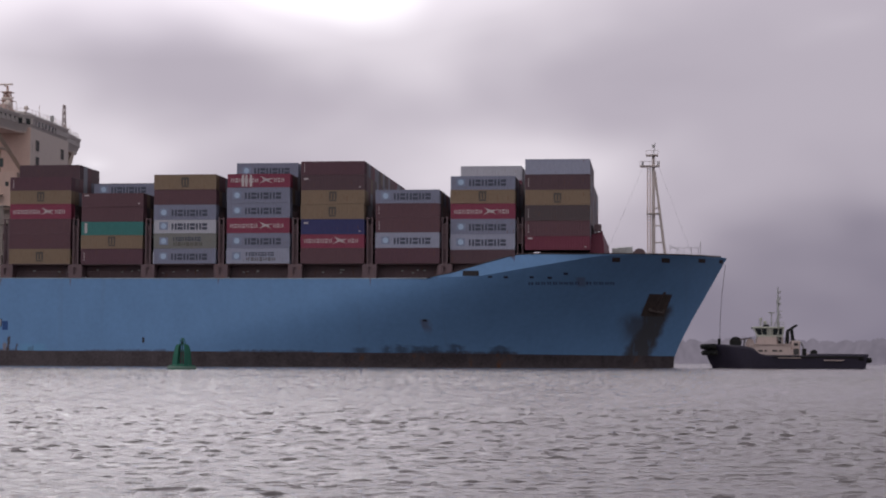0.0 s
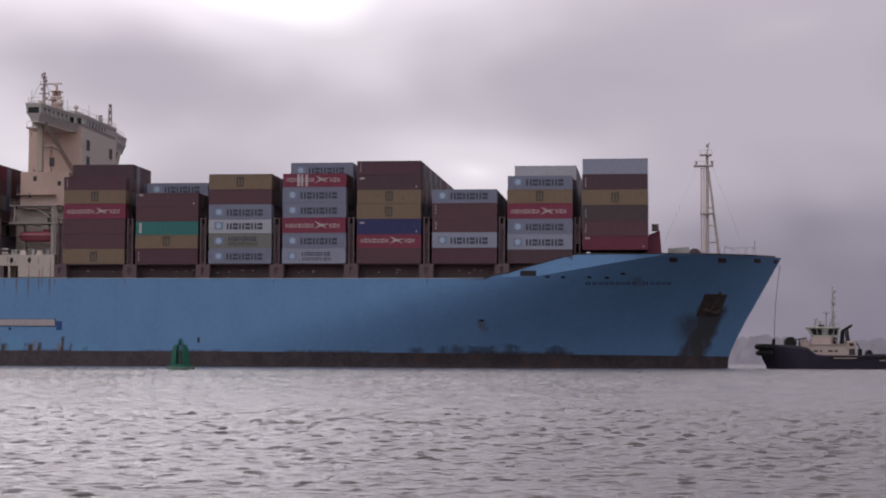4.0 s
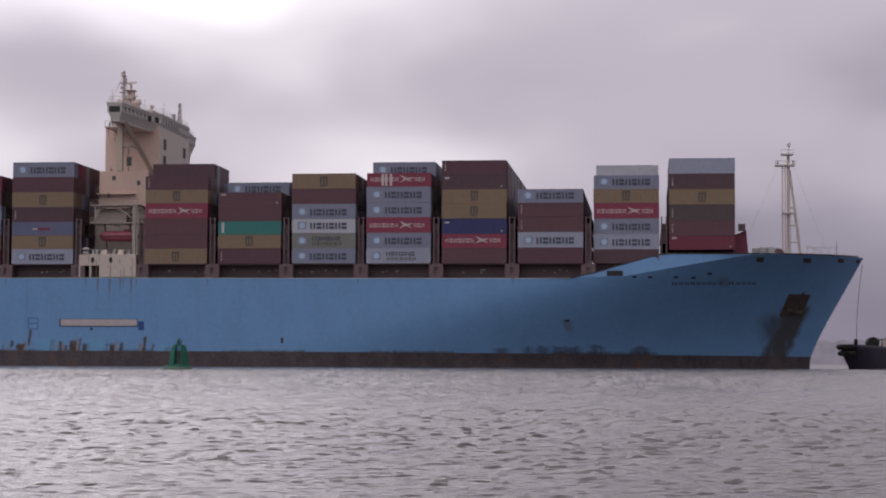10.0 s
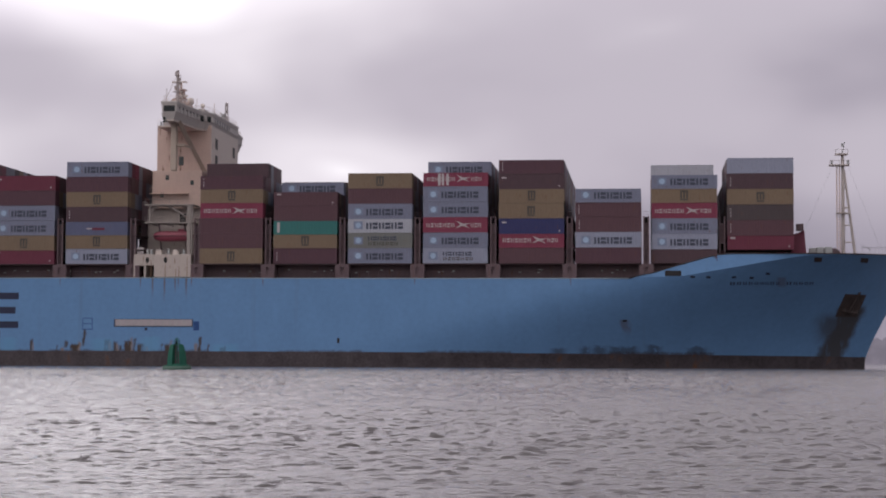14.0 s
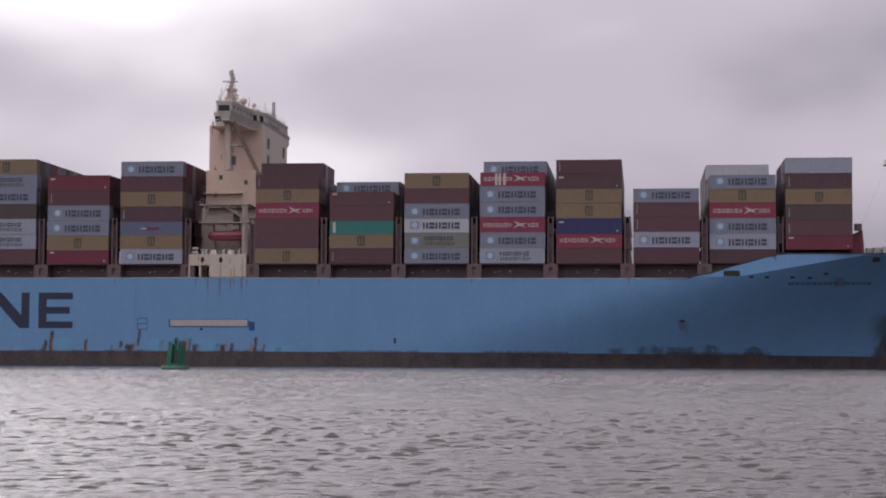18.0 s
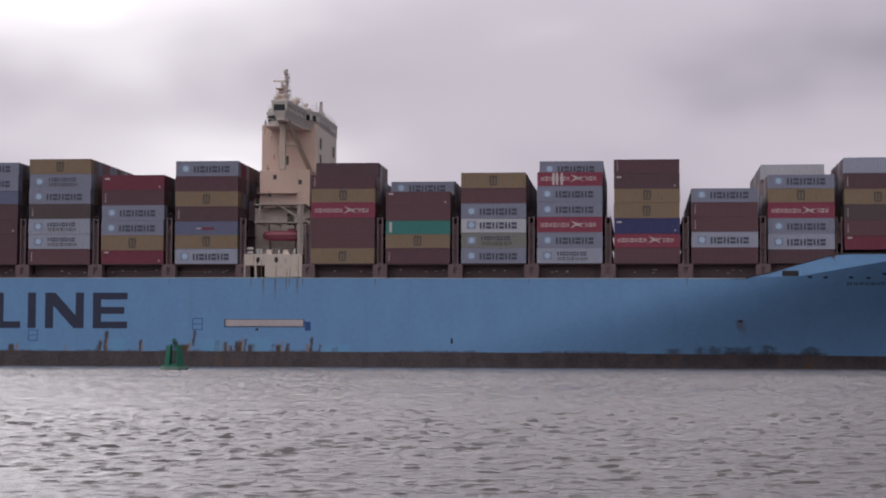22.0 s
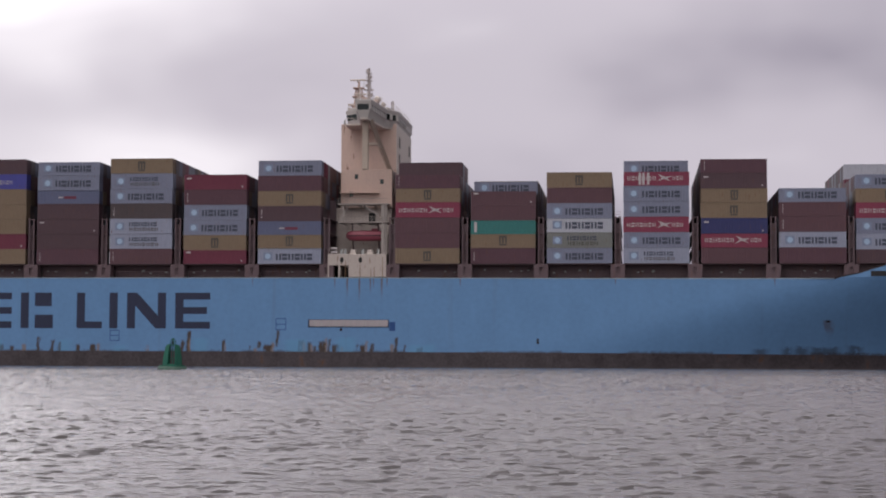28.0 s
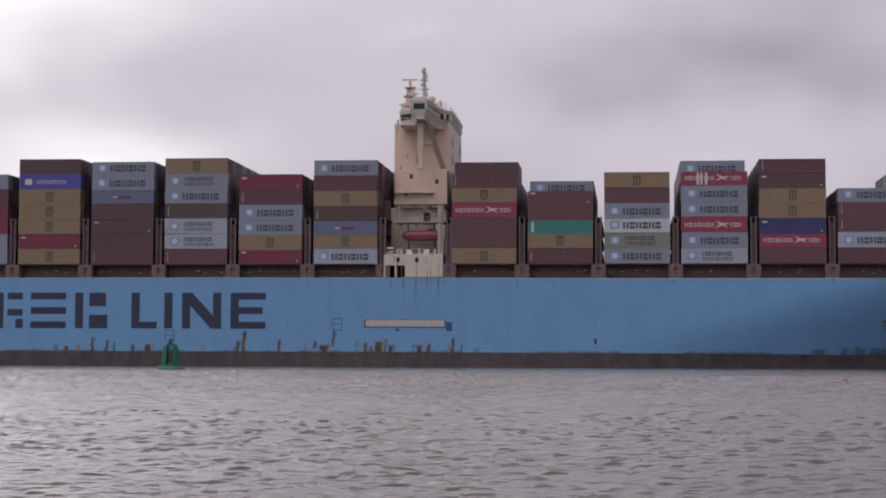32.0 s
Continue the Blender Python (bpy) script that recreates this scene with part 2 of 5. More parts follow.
    # lighter rust beside the darkest rubs
    col = marks(col, [(-13.3, -12.9, 2.9, 5.2), (-21.6, -21.0, 2.8, 3.9), (-6.3, -6.0, 2.9, 4.4), (-0.6, 0.1, 2.8, 3.5), (2.8, 3.3, 3.0, 4.6), (8.8, 9.3, 3.2, 4.6), (10.3, 10.8, 2.9, 4.3), (13.1, 13.6, 3.0, 5.4), (16.0, 16.6, 3.0, 3.8), (20.8, 21.3, 3.0, 4.9), (25.6, 26.2, 3.0, 4.4), (-31.2, -30.6, 2.8, 4.3), (-46.0, -45.2, 2.8, 4.2)], (0.21, 0.135, 0.085), 0.7, 0.2, (2.4, 0.7))
    # patches touched up in a fresher blue
    col = marks(col, [(-52.5, -50.0, 2.9, 5.0), (-38.6, -36.4, 2.9, 4.9), (-27.8, -25.4, 2.9, 4.0), (-12.4, -9.6, 3.0, 5.4), (5.5, 9.5, 3.2, 5.2), (15.4, 18.8, 3.2, 5.6), (29.0, 34.0, 3.0, 4.2)], (0.115, 0.275, 0.475), 0.6, 0.8, (0.5, 0.4))
    # rust that runs down from the scuppers by the side house: place, foot, width
    for s0, foot, w in ((14.9, 14.4, 0.10), (17.3, 12.6, 0.16), (19.6, 11.4, 0.17), (21.7, 13.4, 0.13), (22.3, 14.6, 0.10), (23.9, 12.2, 0.18), (24.9, 14.9, 0.10), (-1.0, 15.0, 0.08), (38.8, 14.8, 0.10), (67.9, 15.2, 0.09), (97.2, 15.0, 0.10)):
        sx = math_node("ADD", x, math_node("MULTIPLY", math_node("SUBTRACT", noise_of(0.6, 0.8, 3.0), 0.5), 0.35))
        run_ = math_node("MULTIPLY", span(sx, s0 - w * 1.6, s0 - w * 0.4, s0 + w * 0.4, s0 + w * 1.6), span(z, foot, 16.4, 17.2, 17.6))
        col = cover(col, math_node("MULTIPLY", run_, 0.75), (0.13, 0.075, 0.04))
    # anchor stain: from the pocket down to the boot-top, with a smear aft
    wx = math_node("ADD", x, math_node("MULTIPLY", math_node("SUBTRACT", noise_of(0.45, 0.4, 6.0), 0.5), 3.0))
    lean = math_node("SUBTRACT", wx, math_node("MULTIPLY", z, 0.45))
    run = math_node("MULTIPLY", span(lean, 142.0, 144.3, 147.7, 149.3), span(z, -1.0, 0.0, 11.4, 13.0))
    smear = math_node("MULTIPLY", span(wx, 142.6, 146.8, 148.5, 151.0), span(z, 3.0, 7.6, 9.2, 11.6))
    an = math_node("MULTIPLY", math_node("MAXIMUM", run, math_node("MULTIPLY", smear, 0.8)), over(noise_of(0.7, 0.25, 6.0), -0.05, 0.42))
    col = cover(col, math_node("MULTIPLY", an, 0.90), (0.056, 0.044, 0.037))
    # rust by the name and under the ports
    sp = math_node("MULTIPLY", math_node("MULTIPLY", span(wx, 135.6, 136.4, 136.8, 137.6), span(z, 15.2, 15.9, 17.0, 17.4)), 0.4)
    sp = math_node("MAXIMUM", sp, math_node("MULTIPLY", math_node("MULTIPLY", span(wx, 106.3, 107.0, 107.5, 108.4), span(z, 6.0, 8.0, 8.9, 9.3)), 0.5))
    col = cover(col, sp, (0.10, 0.055, 0.035))
    # some overall grime lines
    gr = over(noise_of(0.5, 0.02, 5.0), 0.60, 0.80)
    col = cover(col, math_node("MULTIPLY", gr, 0.16), (0.10, 0.09, 0.08))
    l.new(col, b.inputs["Base Color"])
    return m


M_HULL = hull_paint()
M_BOOT = paint("worn dark red boot-top paint", (0.056, 0.045, 0.053), rough=0.7, var=0.5, scale=0.22, streak=1.6, rust=0.07)


def water_surface():
    m = bpy.data.materials.new("grey estuary water")
    m.use_nodes = True
    n, l = m.node_tree.nodes, m.node_tree.links
    b = n["Principled BSDF"]
    b.inputs["Base Color"].default_value = (0.106, 0.093, 0.098, 1)
    b.inputs["Roughness"].default_value = 0.13
    b.inputs["IOR"].default_value = 1.333
    tc = n.new("ShaderNodeTexCoord")
    mp = n.new("ShaderNodeMapping")
    mp.inputs["Scale"].default_value = (0.70, 1.35, 1.0)
    l.new(tc.outputs["Object"], mp.inputs["Vector"])
    n1 = n.new("ShaderNodeTexNoise")
    n1.inputs["Scale"].default_value, n1.inputs["Detail"].default_value, n1.inputs["Roughness"].default_value = 3.6, 5.0, 0.6
    l.new(mp.outputs[0], n1.inputs["Vector"])
    bp = n.new("ShaderNodeBump")
    bp.inputs["Strength"].default_value, bp.inputs["Distance"].default_value = 1.0, 0.050
    big = n.new("ShaderNodeTexNoise")
    big.inputs["Scale"].default_value, big.inputs["Detail"].default_value, big.inputs["Roughness"].default_value = 0.55, 4.0, 0.55
    l.new(mp.outputs[0], big.inputs["Vector"])
    both = n.new("ShaderNodeMath")
    both.operation = "MULTIPLY_ADD"
    both.inputs[1].default_value = 2.0
    l.new(big.outputs["Fac"], both.inputs[0])
    l.new(n1.outputs["Fac"], both.inputs[2])
    # bump strengthened with distance from the camera, to fit its view
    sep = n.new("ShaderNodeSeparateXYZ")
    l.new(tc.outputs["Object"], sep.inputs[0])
    bump_by_distance = n.new("ShaderNodeMapRange")
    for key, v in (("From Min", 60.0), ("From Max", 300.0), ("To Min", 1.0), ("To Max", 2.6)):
        bump_by_distance.inputs[key].default_value = v
    l.new(sep.outputs[1], bump_by_distance.inputs["Value"])
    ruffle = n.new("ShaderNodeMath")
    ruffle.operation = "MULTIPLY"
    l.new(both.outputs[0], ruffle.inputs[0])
    l.new(bump_by_distance.outputs["Result"], ruffle.inputs[1])
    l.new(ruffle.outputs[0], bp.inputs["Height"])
    l.new(bp.outputs[0], b.inputs["Normal"])
    return m


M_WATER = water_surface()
# ================= sky, far shore, water =================
SKY_R = 4300.0


def cloud_material():
    """Soft stratus seen far off: patches in degrees of bearing and height."""
    m = bpy.data.materials.new("overcast cloud glow")
    m.use_nodes = True
    n, l = m.node_tree.nodes, m.node_tree.links
    n.clear()
    out = n.new("ShaderNodeOutputMaterial")
    em = n.new("ShaderNodeEmission")
    l.new(em.outputs[0], out.inputs["Surface"])
    tc = n.new("ShaderNodeTexCoord")
    sep = n.new("ShaderNodeSeparateXYZ")
    l.new(tc.outputs["Object"], sep.inputs[0])
    at = n.new("ShaderNodeMath")
    at.operation = "ARCTAN2"
    l.new(sep.outputs[0], at.inputs[0])
    l.new(sep.outputs[1], at.inputs[1])
    az = n.new("ShaderNodeMath")
    az.operation = "MULTIPLY"
    az.inputs[1].default_value = 57.296
    l.new(at.outputs[0], az.inputs[0])
    el = n.new("ShaderNodeMath")
    el.operation = "MULTIPLY"
    el.inputs[1].default_value = 57.296 / SKY_R
    l.new(sep.outputs[2], el.inputs[0])
    pos = n.new("ShaderNodeCombineXYZ")
    l.new(az.outputs[0], pos.inputs[0])
    l.new(el.outputs[0], pos.inputs[1])
    # bend the coordinates a little so that no patch is a clean ellipse
    wob = n.new("ShaderNodeTexNoise")
    wob.inputs["Scale"].default_value, wob.inputs["Detail"].default_value = 0.16, 2.5
    l.new(pos.outputs[0], wob.inputs["Vector"])
    wv = n.new("ShaderNodeVectorMath")
    wv.operation = "MULTIPLY_ADD"
    wv.inputs[1].default_value = (4.0, 2.0, 0.0)
    l.new(wob.outputs["Color"], wv.inputs[0])
    off = n.new("ShaderNodeVectorMath")
    off.operation = "SUBTRACT"
    off.inputs[1].default_value = (2.0, 1.0, 0.0)
    l.new(pos.outputs[0], off.inputs[0])
    l.new(off.outputs[0], wv.inputs[2])

    def blob(a, e, wa, we, amount, total):
        mp = n.new("ShaderNodeMapping")
        mp.vector_type = "TEXTURE"
        mp.inputs["Location"].default_value = (a, e, 0)
        mp.inputs["Scale"].default_value = (wa, we, 1)
        l.new(wv.outputs[0], mp.inputs["Vector"])
        g = n.new("ShaderNodeTexGradient")
        g.gradient_type = "QUADRATIC_SPHERE"
        l.new(mp.outputs[0], g.inputs["Vector"])
        q = n.new("ShaderNodeMath")
        q.operation = "MULTIPLY_ADD"
        q.inputs[1].default_value = amount
        l.new(g.outputs["Fac"], q.inputs[0])
        if total is None:
            q.inputs[2].default_value = 0.0
        else:
            l.new(total, q.inputs[2])
        return q.outputs[0]

    total = None
    for a, e, wa, we, amount in CLOUDS:
        total = blob(a, e, wa, we, amount, total)
    fine = n.new("ShaderNodeTexNoise")
    fine.inputs["Scale"].default_value, fine.inputs["Detail"].default_value, fine.inputs["Roughness"].default_value = 0.13, 2.5, 0.45
    st = n.new("ShaderNodeMapping")
    st.inputs["Scale"].default_value = (1.0, 1.9, 1.0)
    st.inputs["Rotation"].default_value = (0, 0, radians(-14))
    l.new(pos.outputs[0], st.inputs["Vector"])
    l.new(st.outputs[0], fine.inputs["Vector"])
    fm = n.new("ShaderNodeMath")
    fm.operation = "MULTIPLY_ADD"
    fm.inputs[1].default_value = 0.31
    l.new(fine.outputs["Fac"], fm.inputs[0])
    l.new(total, fm.inputs[2])
    ramp = n.new("ShaderNodeValToRGB")
    ramp.color_ramp.interpolation = "EASE"
    cr = ramp.color_ramp.elements
    cr[0].position, cr[0].color = 0.0, (0.17, 0.153, 0.198, 1)
    cr[1].position, cr[1].color = 1.0, (1.08, 1.04, 1.08, 1)
    for p, c in ((0.28, (0.36, 0.327, 0.378, 1)), (0.55, (0.56, 0.519, 0.568, 1)), (0.8, (0.82, 0.785, 0.828, 1))):
        e = cr.new(p)
        e.color = c
    l.new(fm.outputs[0], ramp.inputs["Fac"])
    l.new(ramp.outputs[0], em.inputs["Color"])
    # the overcast grows brighter with height
    up = n.new("ShaderNodeMapRange")
    up.interpolation_type = "SMOOTHSTEP"
    for k, v in (("From Min", 9.0), ("From Max", 26.0), ("To Min", 0.86), ("To Max", 1.5)):
        up.inputs[k].default_value = v
    l.new(el.outputs[0], up.inputs["Value"])
    # an added glow above the view, to one side, brightens the water
    sun = n.new("ShaderNodeMapping")
    sun.vector_type = "TEXTURE"
    sun.inputs["Location"].default_value = (-11.0, 23.0, 0)
    sun.inputs["Scale"].default_value = (27.0, 13.5, 1)
    l.new(pos.outputs[0], sun.inputs["Vector"])
    glow = n.new("ShaderNodeTexGradient")
    glow.gradient_type = "SPHERICAL"
    l.new(sun.outputs[0], glow.inputs["Vector"])
    gain = n.new("ShaderNodeMath")
    gain.operation = "MULTIPLY_ADD"
    gain.inputs[1].default_value = 1.9
    l.new(glow.outputs["Fac"], gain.inputs[0])
    l.new(up.outputs["Result"], gain.inputs[2])
    l.new(gain.outputs[0], em.inputs["Strength"])
    return m


# bearing, height (degrees at the start), widths, amount
CLOUDS = [
    (-3.5, 12.8, 15.0, 8.0, 0.63),
    (-0.5, 9.6, 7.0, 4.0, 0.14),
    (-17.0, 11.0, 9.0, 8.0, 0.52),
    (-11.0, 6.2, 11.0, 4.6, 0.50),
    (3.0, 6.0, 13.0, 4.4, 0.54),
    (8.0, 13.0, 14.0, 6.0, 0.08),
    (13.0, 10.8, 20.0, 7.0, 0.16),
    (22.0, 6.4, 16.0, 4.0, 0.20),
    (-9.0, 9.4, 5.5, 3.0, -0.10),
    (5.0, 9.2, 8.0, 3.0, -0.05),
    (24.0, 9.6, 16.0, 7.0, -0.12),
    (27.5, 9.4, 9.0, 4.5, 0.09),
    (13.0, 0.5, 18.0, 9.0, -0.18),
    # two wide bright patches above the view, added to light the water
    (-14.0, 21.0, 34.0, 15.0, 1.0),
    (16.0, 22.0, 26.0, 14.0, 0.6),
]


def sky_screen():
    bm = B()
    cols, rows = 96, 20
    grid = []
    for i in range(cols + 1):
        a = radians(-42 + 100 * i / cols)
        grid.append([bm.verts.new((SKY_R * math.sin(a), SKY_R * math.cos(a), -20 + 2600 * j / rows)) for j in range(rows + 1)])
    for i in range(cols):
        for j in range(rows):
            f = bm.faces.new((grid[i][j], grid[i][j + 1], grid[i + 1][j + 1], grid[i + 1][j]))
            f.smooth = True
    ob = part("backdrop_sky", bm, cloud_material(), None)
    return tagged(ob, "pale grey overcast sky with slow drifting cloud", "sky", kind="structure")


SKY = sky_screen()


# the bank glows by itself, with the haze put into that colour
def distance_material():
    m = bpy.data.materials.new("distant woods, glowing haze tone")
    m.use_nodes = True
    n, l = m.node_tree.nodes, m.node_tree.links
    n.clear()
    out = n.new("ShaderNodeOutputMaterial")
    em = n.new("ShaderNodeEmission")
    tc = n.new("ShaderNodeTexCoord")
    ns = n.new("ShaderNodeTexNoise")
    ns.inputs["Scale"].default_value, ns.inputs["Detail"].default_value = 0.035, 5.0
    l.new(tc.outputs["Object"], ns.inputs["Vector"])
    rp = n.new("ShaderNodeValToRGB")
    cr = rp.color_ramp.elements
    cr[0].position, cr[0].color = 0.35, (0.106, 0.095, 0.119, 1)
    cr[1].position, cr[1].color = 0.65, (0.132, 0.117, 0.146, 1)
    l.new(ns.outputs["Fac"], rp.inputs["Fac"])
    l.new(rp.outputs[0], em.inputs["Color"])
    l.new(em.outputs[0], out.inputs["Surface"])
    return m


def far_shore():
    """A low wooded bank across the water, as a lumpy ridge of crowns."""
    bm = B()
    rnd = random.Random(5)
    prev = None
    a = 4.0
    while a < 20.0:
        d = 3100 + 60 * math.sin(a * 1.7)
        h = 38 + 3 * math.sin(a * 1.3 + 1.0) + 4 * noise.noise((a * 2.1, 0, 0)) + 6.0 * math.sqrt(abs(math.sin(a * 6.1 + 2.0 * noise.noise((a * 1.7, 5, 0))))) + 2.5 * noise.noise((a * 14.0, 3, 0)) + rnd.uniform(-0.6, 0.6)
        x, y = d * math.sin(radians(a)), d * math.cos(radians(a))
        k = 1.035
        col = [bm.verts.new(v) for v in ((x, y, -1.0), (x, y, 3.0), (x * 1.004, y * 1.004, h * 0.55), (x * 1.01, y * 1.01, h), (x * k, y * k, h * 0.9), (x * k, y * k, -1))]
        if prev:
            for p, q, r, s in zip(prev, col, col[1:], prev[1:]):
                bm.faces.new((p, q, r, s))
        prev = col
        a += 0.022
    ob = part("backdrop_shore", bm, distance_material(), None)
    return tagged(ob, "wooded bank beyond the water, mauve haze in its glow", "far shore", kind="structure")


far_shore()


def water_sheet():
    """One sheet from the camera to the horizon; modelled waves fitted to the camera's view, each kept only where the
    grid can carry it.
    """
    rng = np.random.default_rng(7)
    dist = [-12.0]
    while dist[-1] < 13.4:
        dist.append(dist[-1] + 0.40)
    while dist[-1] < 42.0:
        dist.append(dist[-1] * 1.0019)
    while dist[-1] < 70.0:
        dist.append(dist[-1] * 1.0026)
    while dist[-1] < 250.0:
        dist.append(dist[-1] * 1.0038)
    while dist[-1] < 480.0:
        dist.append(dist[-1] * 1.007)
    while dist[-1] < 4450.0:
        dist.append(dist[-1] * 1.06)
    d = np.array(dist)
    cols = 900
    half = np.abs(d) * 0.27 + 7.0
    half[d > 480] = d[d > 480] * 1.2 - 420
    u = np.linspace(-1, 1, cols)
    X = half[:, None] * u[None, :] + 6.0
    Y = np.repeat(d[:, None], cols, 1)
    row_step, col_step = np.gradient(d)[:, None], (2 * half / cols)[:, None]
    Z, DX, DY = np.zeros_like(X), np.zeros_like(X), np.zeros_like(X)
    waves = 190
    for i in range(waves):
        # length down the wind, and along the crest: short-crested wavelets throughout
        long = 0.085 * (8.0 / 0.085) ** (i / (waves - 1.0))
        wide = (0.68 + 0.80 * min(long, 1.6)) * math.exp(rng.normal(0.0, 0.45))
        kx, ky = 2 * math.pi / wide * rng.choice((-1, 1)), -2 * math.pi / long
        k = math.hypot(kx, ky)
        cx, cy = kx / k, ky / k
        keep = np.clip((long / row_step - 2.2) / 1.2, 0, 1) * np.clip((wide / col_step - 2.2) / 1.2, 0, 1)
        amp = STEEP * min(long, 0.115)
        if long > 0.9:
            # longer seas held back near the camera, to fit its view
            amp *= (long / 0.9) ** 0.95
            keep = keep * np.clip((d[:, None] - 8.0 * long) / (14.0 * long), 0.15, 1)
        ph = kx * X + ky * Y + rng.uniform(0, 6.28) + 0.7 * np.sin(X * 0.23 * rng.uniform(0.5, 1.5) + Y * 0.13 + i)
        Z += keep * amp * np.sin(ph)
        # the water runs together under the crests, which sharpens them
        DX += keep * CHOP * amp * cx * np.cos(ph)
        DY += keep * CHOP * amp * cy * np.cos(ph)
    lull = 0.75 + 0.35 * np.sin(X * 0.045 + 1.2 * np.sin(Y * 0.03)) * np.sin(Y * 0.06 + 0.5)
    # wave height grows with distance from the camera, to fit its view
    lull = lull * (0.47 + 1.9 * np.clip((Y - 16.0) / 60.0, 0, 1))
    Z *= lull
    # flat troughs between sharper, higher crests
    rms = np.sqrt((Z[d < 300] ** 2).mean()) + 1e-6
    q = np.clip(Z / rms, -2.4, 2.4)
    Z = rms * (q + PEAK * (q * q - 1.0))
    Z[d < 7] *= 0.4
    X, Y = X + DX * lull, Y + DY * lull
    # flat margins out to the horizon on every side
    for side, ends in ((0, (-60.0, -400.0, -5200.0)), (-1, (60.0, 400.0, 5200.0))):
        for e in ends:
            edge = X[:, side] + e if abs(e) < 5000 else np.where(np.abs(X[:, side]) < 4900, e, X[:, side] + e)
            col = [a[:, None] for a in (edge, Y[:, side], Z[:, side] * 0)]
            X, Y, Z = [np.concatenate((c, a) if side == 0 else (a, c), 1) for a, c in zip((X, Y, Z), col)]
    for y in (-60.0, -400.0, -4500.0):
        X, Y, Z = (np.concatenate((X[:1] * 1.0, X)), np.concatenate((np.full_like(Y[:1], y), Y)), np.concatenate((Z[:1] * 0, Z)))
    nr, cols = X.shape
    me = bpy.data.meshes.new("water")
    co = np.stack([X, Y, Z], -1).reshape(-1, 3)
    idx = np.arange(nr * cols).reshape(nr, cols)
    quads = np.stack([idx[:-1, :-1], idx[:-1, 1:], idx[1:, 1:], idx[1:, :-1]], -1).reshape(-1, 4)
    me.vertices.add(len(co))
    me.vertices.foreach_set("co", co.ravel().astype(np.float32))
    me.loops.add(quads.size)
    me.loops.foreach_set("vertex_index", quads.ravel().astype(np.int32))
    me.polygons.add(len(quads))
    me.polygons.foreach_set("loop_start", (np.arange(len(quads)) * 4).astype(np.int32))
    me.polygons.foreach_set("use_smooth", np.ones(len(quads), dtype=bool))
    me.update(calc_edges=True)
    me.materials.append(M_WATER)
    return tagged(new("water", me), "grey choppy estuary water reflecting the overcast sky", "water", kind="structure")


STEEP, CHOP, PEAK = 0.0160, 0.9, -0.06
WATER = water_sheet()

# ================= the ship: hull =================
SHIP = tagged(new("container_ship"), "large light blue container ship under way, stacked with containers", "ship")
STEM = [(-1.0, 154.15), (0.0, 154.15), (1.5, 154.25), (2.4, 154.4), (3.4, 154.8), (5.2, 155.55), (6.3, 156.1), (10.0, 158.0), (14.0, 160.3), (18.1, 162.6), (22.2, 164.9)]
AFT_END = -100.0
BEAM = 28.2
SHEER = [(-200, 16.85), (20.0, 16.85), (60.0, 16.72), (107.0, 16.7), (108.6, 16.72), (109.2, 17.1), (110.0, 17.3), (112.8, 17.85), (116.0, 18.9), (120.2, 20.1), (124.0, 21.15), (126.5, 21.4), (140.0, 21.5), (165.2, 22.2)]


def top_at(s):
    return lerp_table(SHEER, s)


def knuckle(s):
    return lerp_table([(-200, 17.0), (112, 17.0), (118, 17.2), (141, 21.3), (170, 22.4)], s)


def half_breadth(s, z):
    zz = min(max(z, 0), knuckle(s))
    k = (zz / knuckle(s)) ** 1.35 * (knuckle(s) / 21.5) ** 1.15
    s0 = 44 + (116 - 44) * k ** 0.9
    s1 = lerp_table(STEM, z)
    if s <= s0:
        return BEAM
    v = min((s - s0) / (s1 - s0), 1.0)
    b = BEAM * max(1 - v ** (2.2 + 0.7 * k), 0.0)
    return max(b - 0.14 * max(z - knuckle(s), 0.0) * min(max((s - 108) / 6.0, 0), 1), 0.0)


def side_point(s, z, out=0.0):
    """A place on the near side of the hull, 'out' metres off it."""
    return Vector((s, BEAM - half_breadth(s, z) - out, z))


def stations():
    s, v = [], AFT_END
    while v < 40:
        s.append(v)
        v += 7.0
    while v < 150:
        s.append(v)
        v += 1.5
    return s


def hull_skin(name, z_of, levels, material, label):
    """Both sides between two heights; the last stations run along the stem."""
    bm = B()
    for sign in (-1, 1):
        grid = []
        ss = stations()
        n_end = 16
        for i in range(len(ss) + n_end):
            col = []
            for j in range(levels + 1):
                k = j / levels
                if i < len(ss):
                    s = ss[i]
                    z = z_of(s, k)
                else:
                    w = (i - len(ss) + 1) / n_end
                    w = 1 - (1 - w) ** 1.6
                    s_lo = ss[-1]
                    z = z_of(s_lo + (160 - s_lo) * w, k)
                    s = s_lo + (lerp_table(STEM, z) - s_lo) * w
                col.append(bm.verts.new((s, BEAM + sign * half_breadth(s, z), z)))
            grid.append(col)
        for a, b in zip(grid, grid[1:]):
            for j in range(levels):
                f = bm.faces.new((a[j], a[j + 1], b[j + 1], b[j]) if sign < 0 else (a[j], b[j], b[j + 1], a[j + 1]))
                f.smooth = True
        if sign < 0:
            first = grid[0]
        else:
            for j in range(levels):
                bm.faces.new((first[j], grid[0][j], grid[0][j + 1], first[j + 1]))
    bmesh.ops.remove_doubles(bm, verts=bm.verts[:], dist=0.002)
    bmesh.ops.recalc_face_normals(bm, faces=bm.faces[:])
    return part(name, bm, material, SHIP, label)


def boot(s):
    return lerp_table([(-200, 2.9), (60, 2.88), (110, 2.7), (154, 2.4), (170, 2.4)], s)


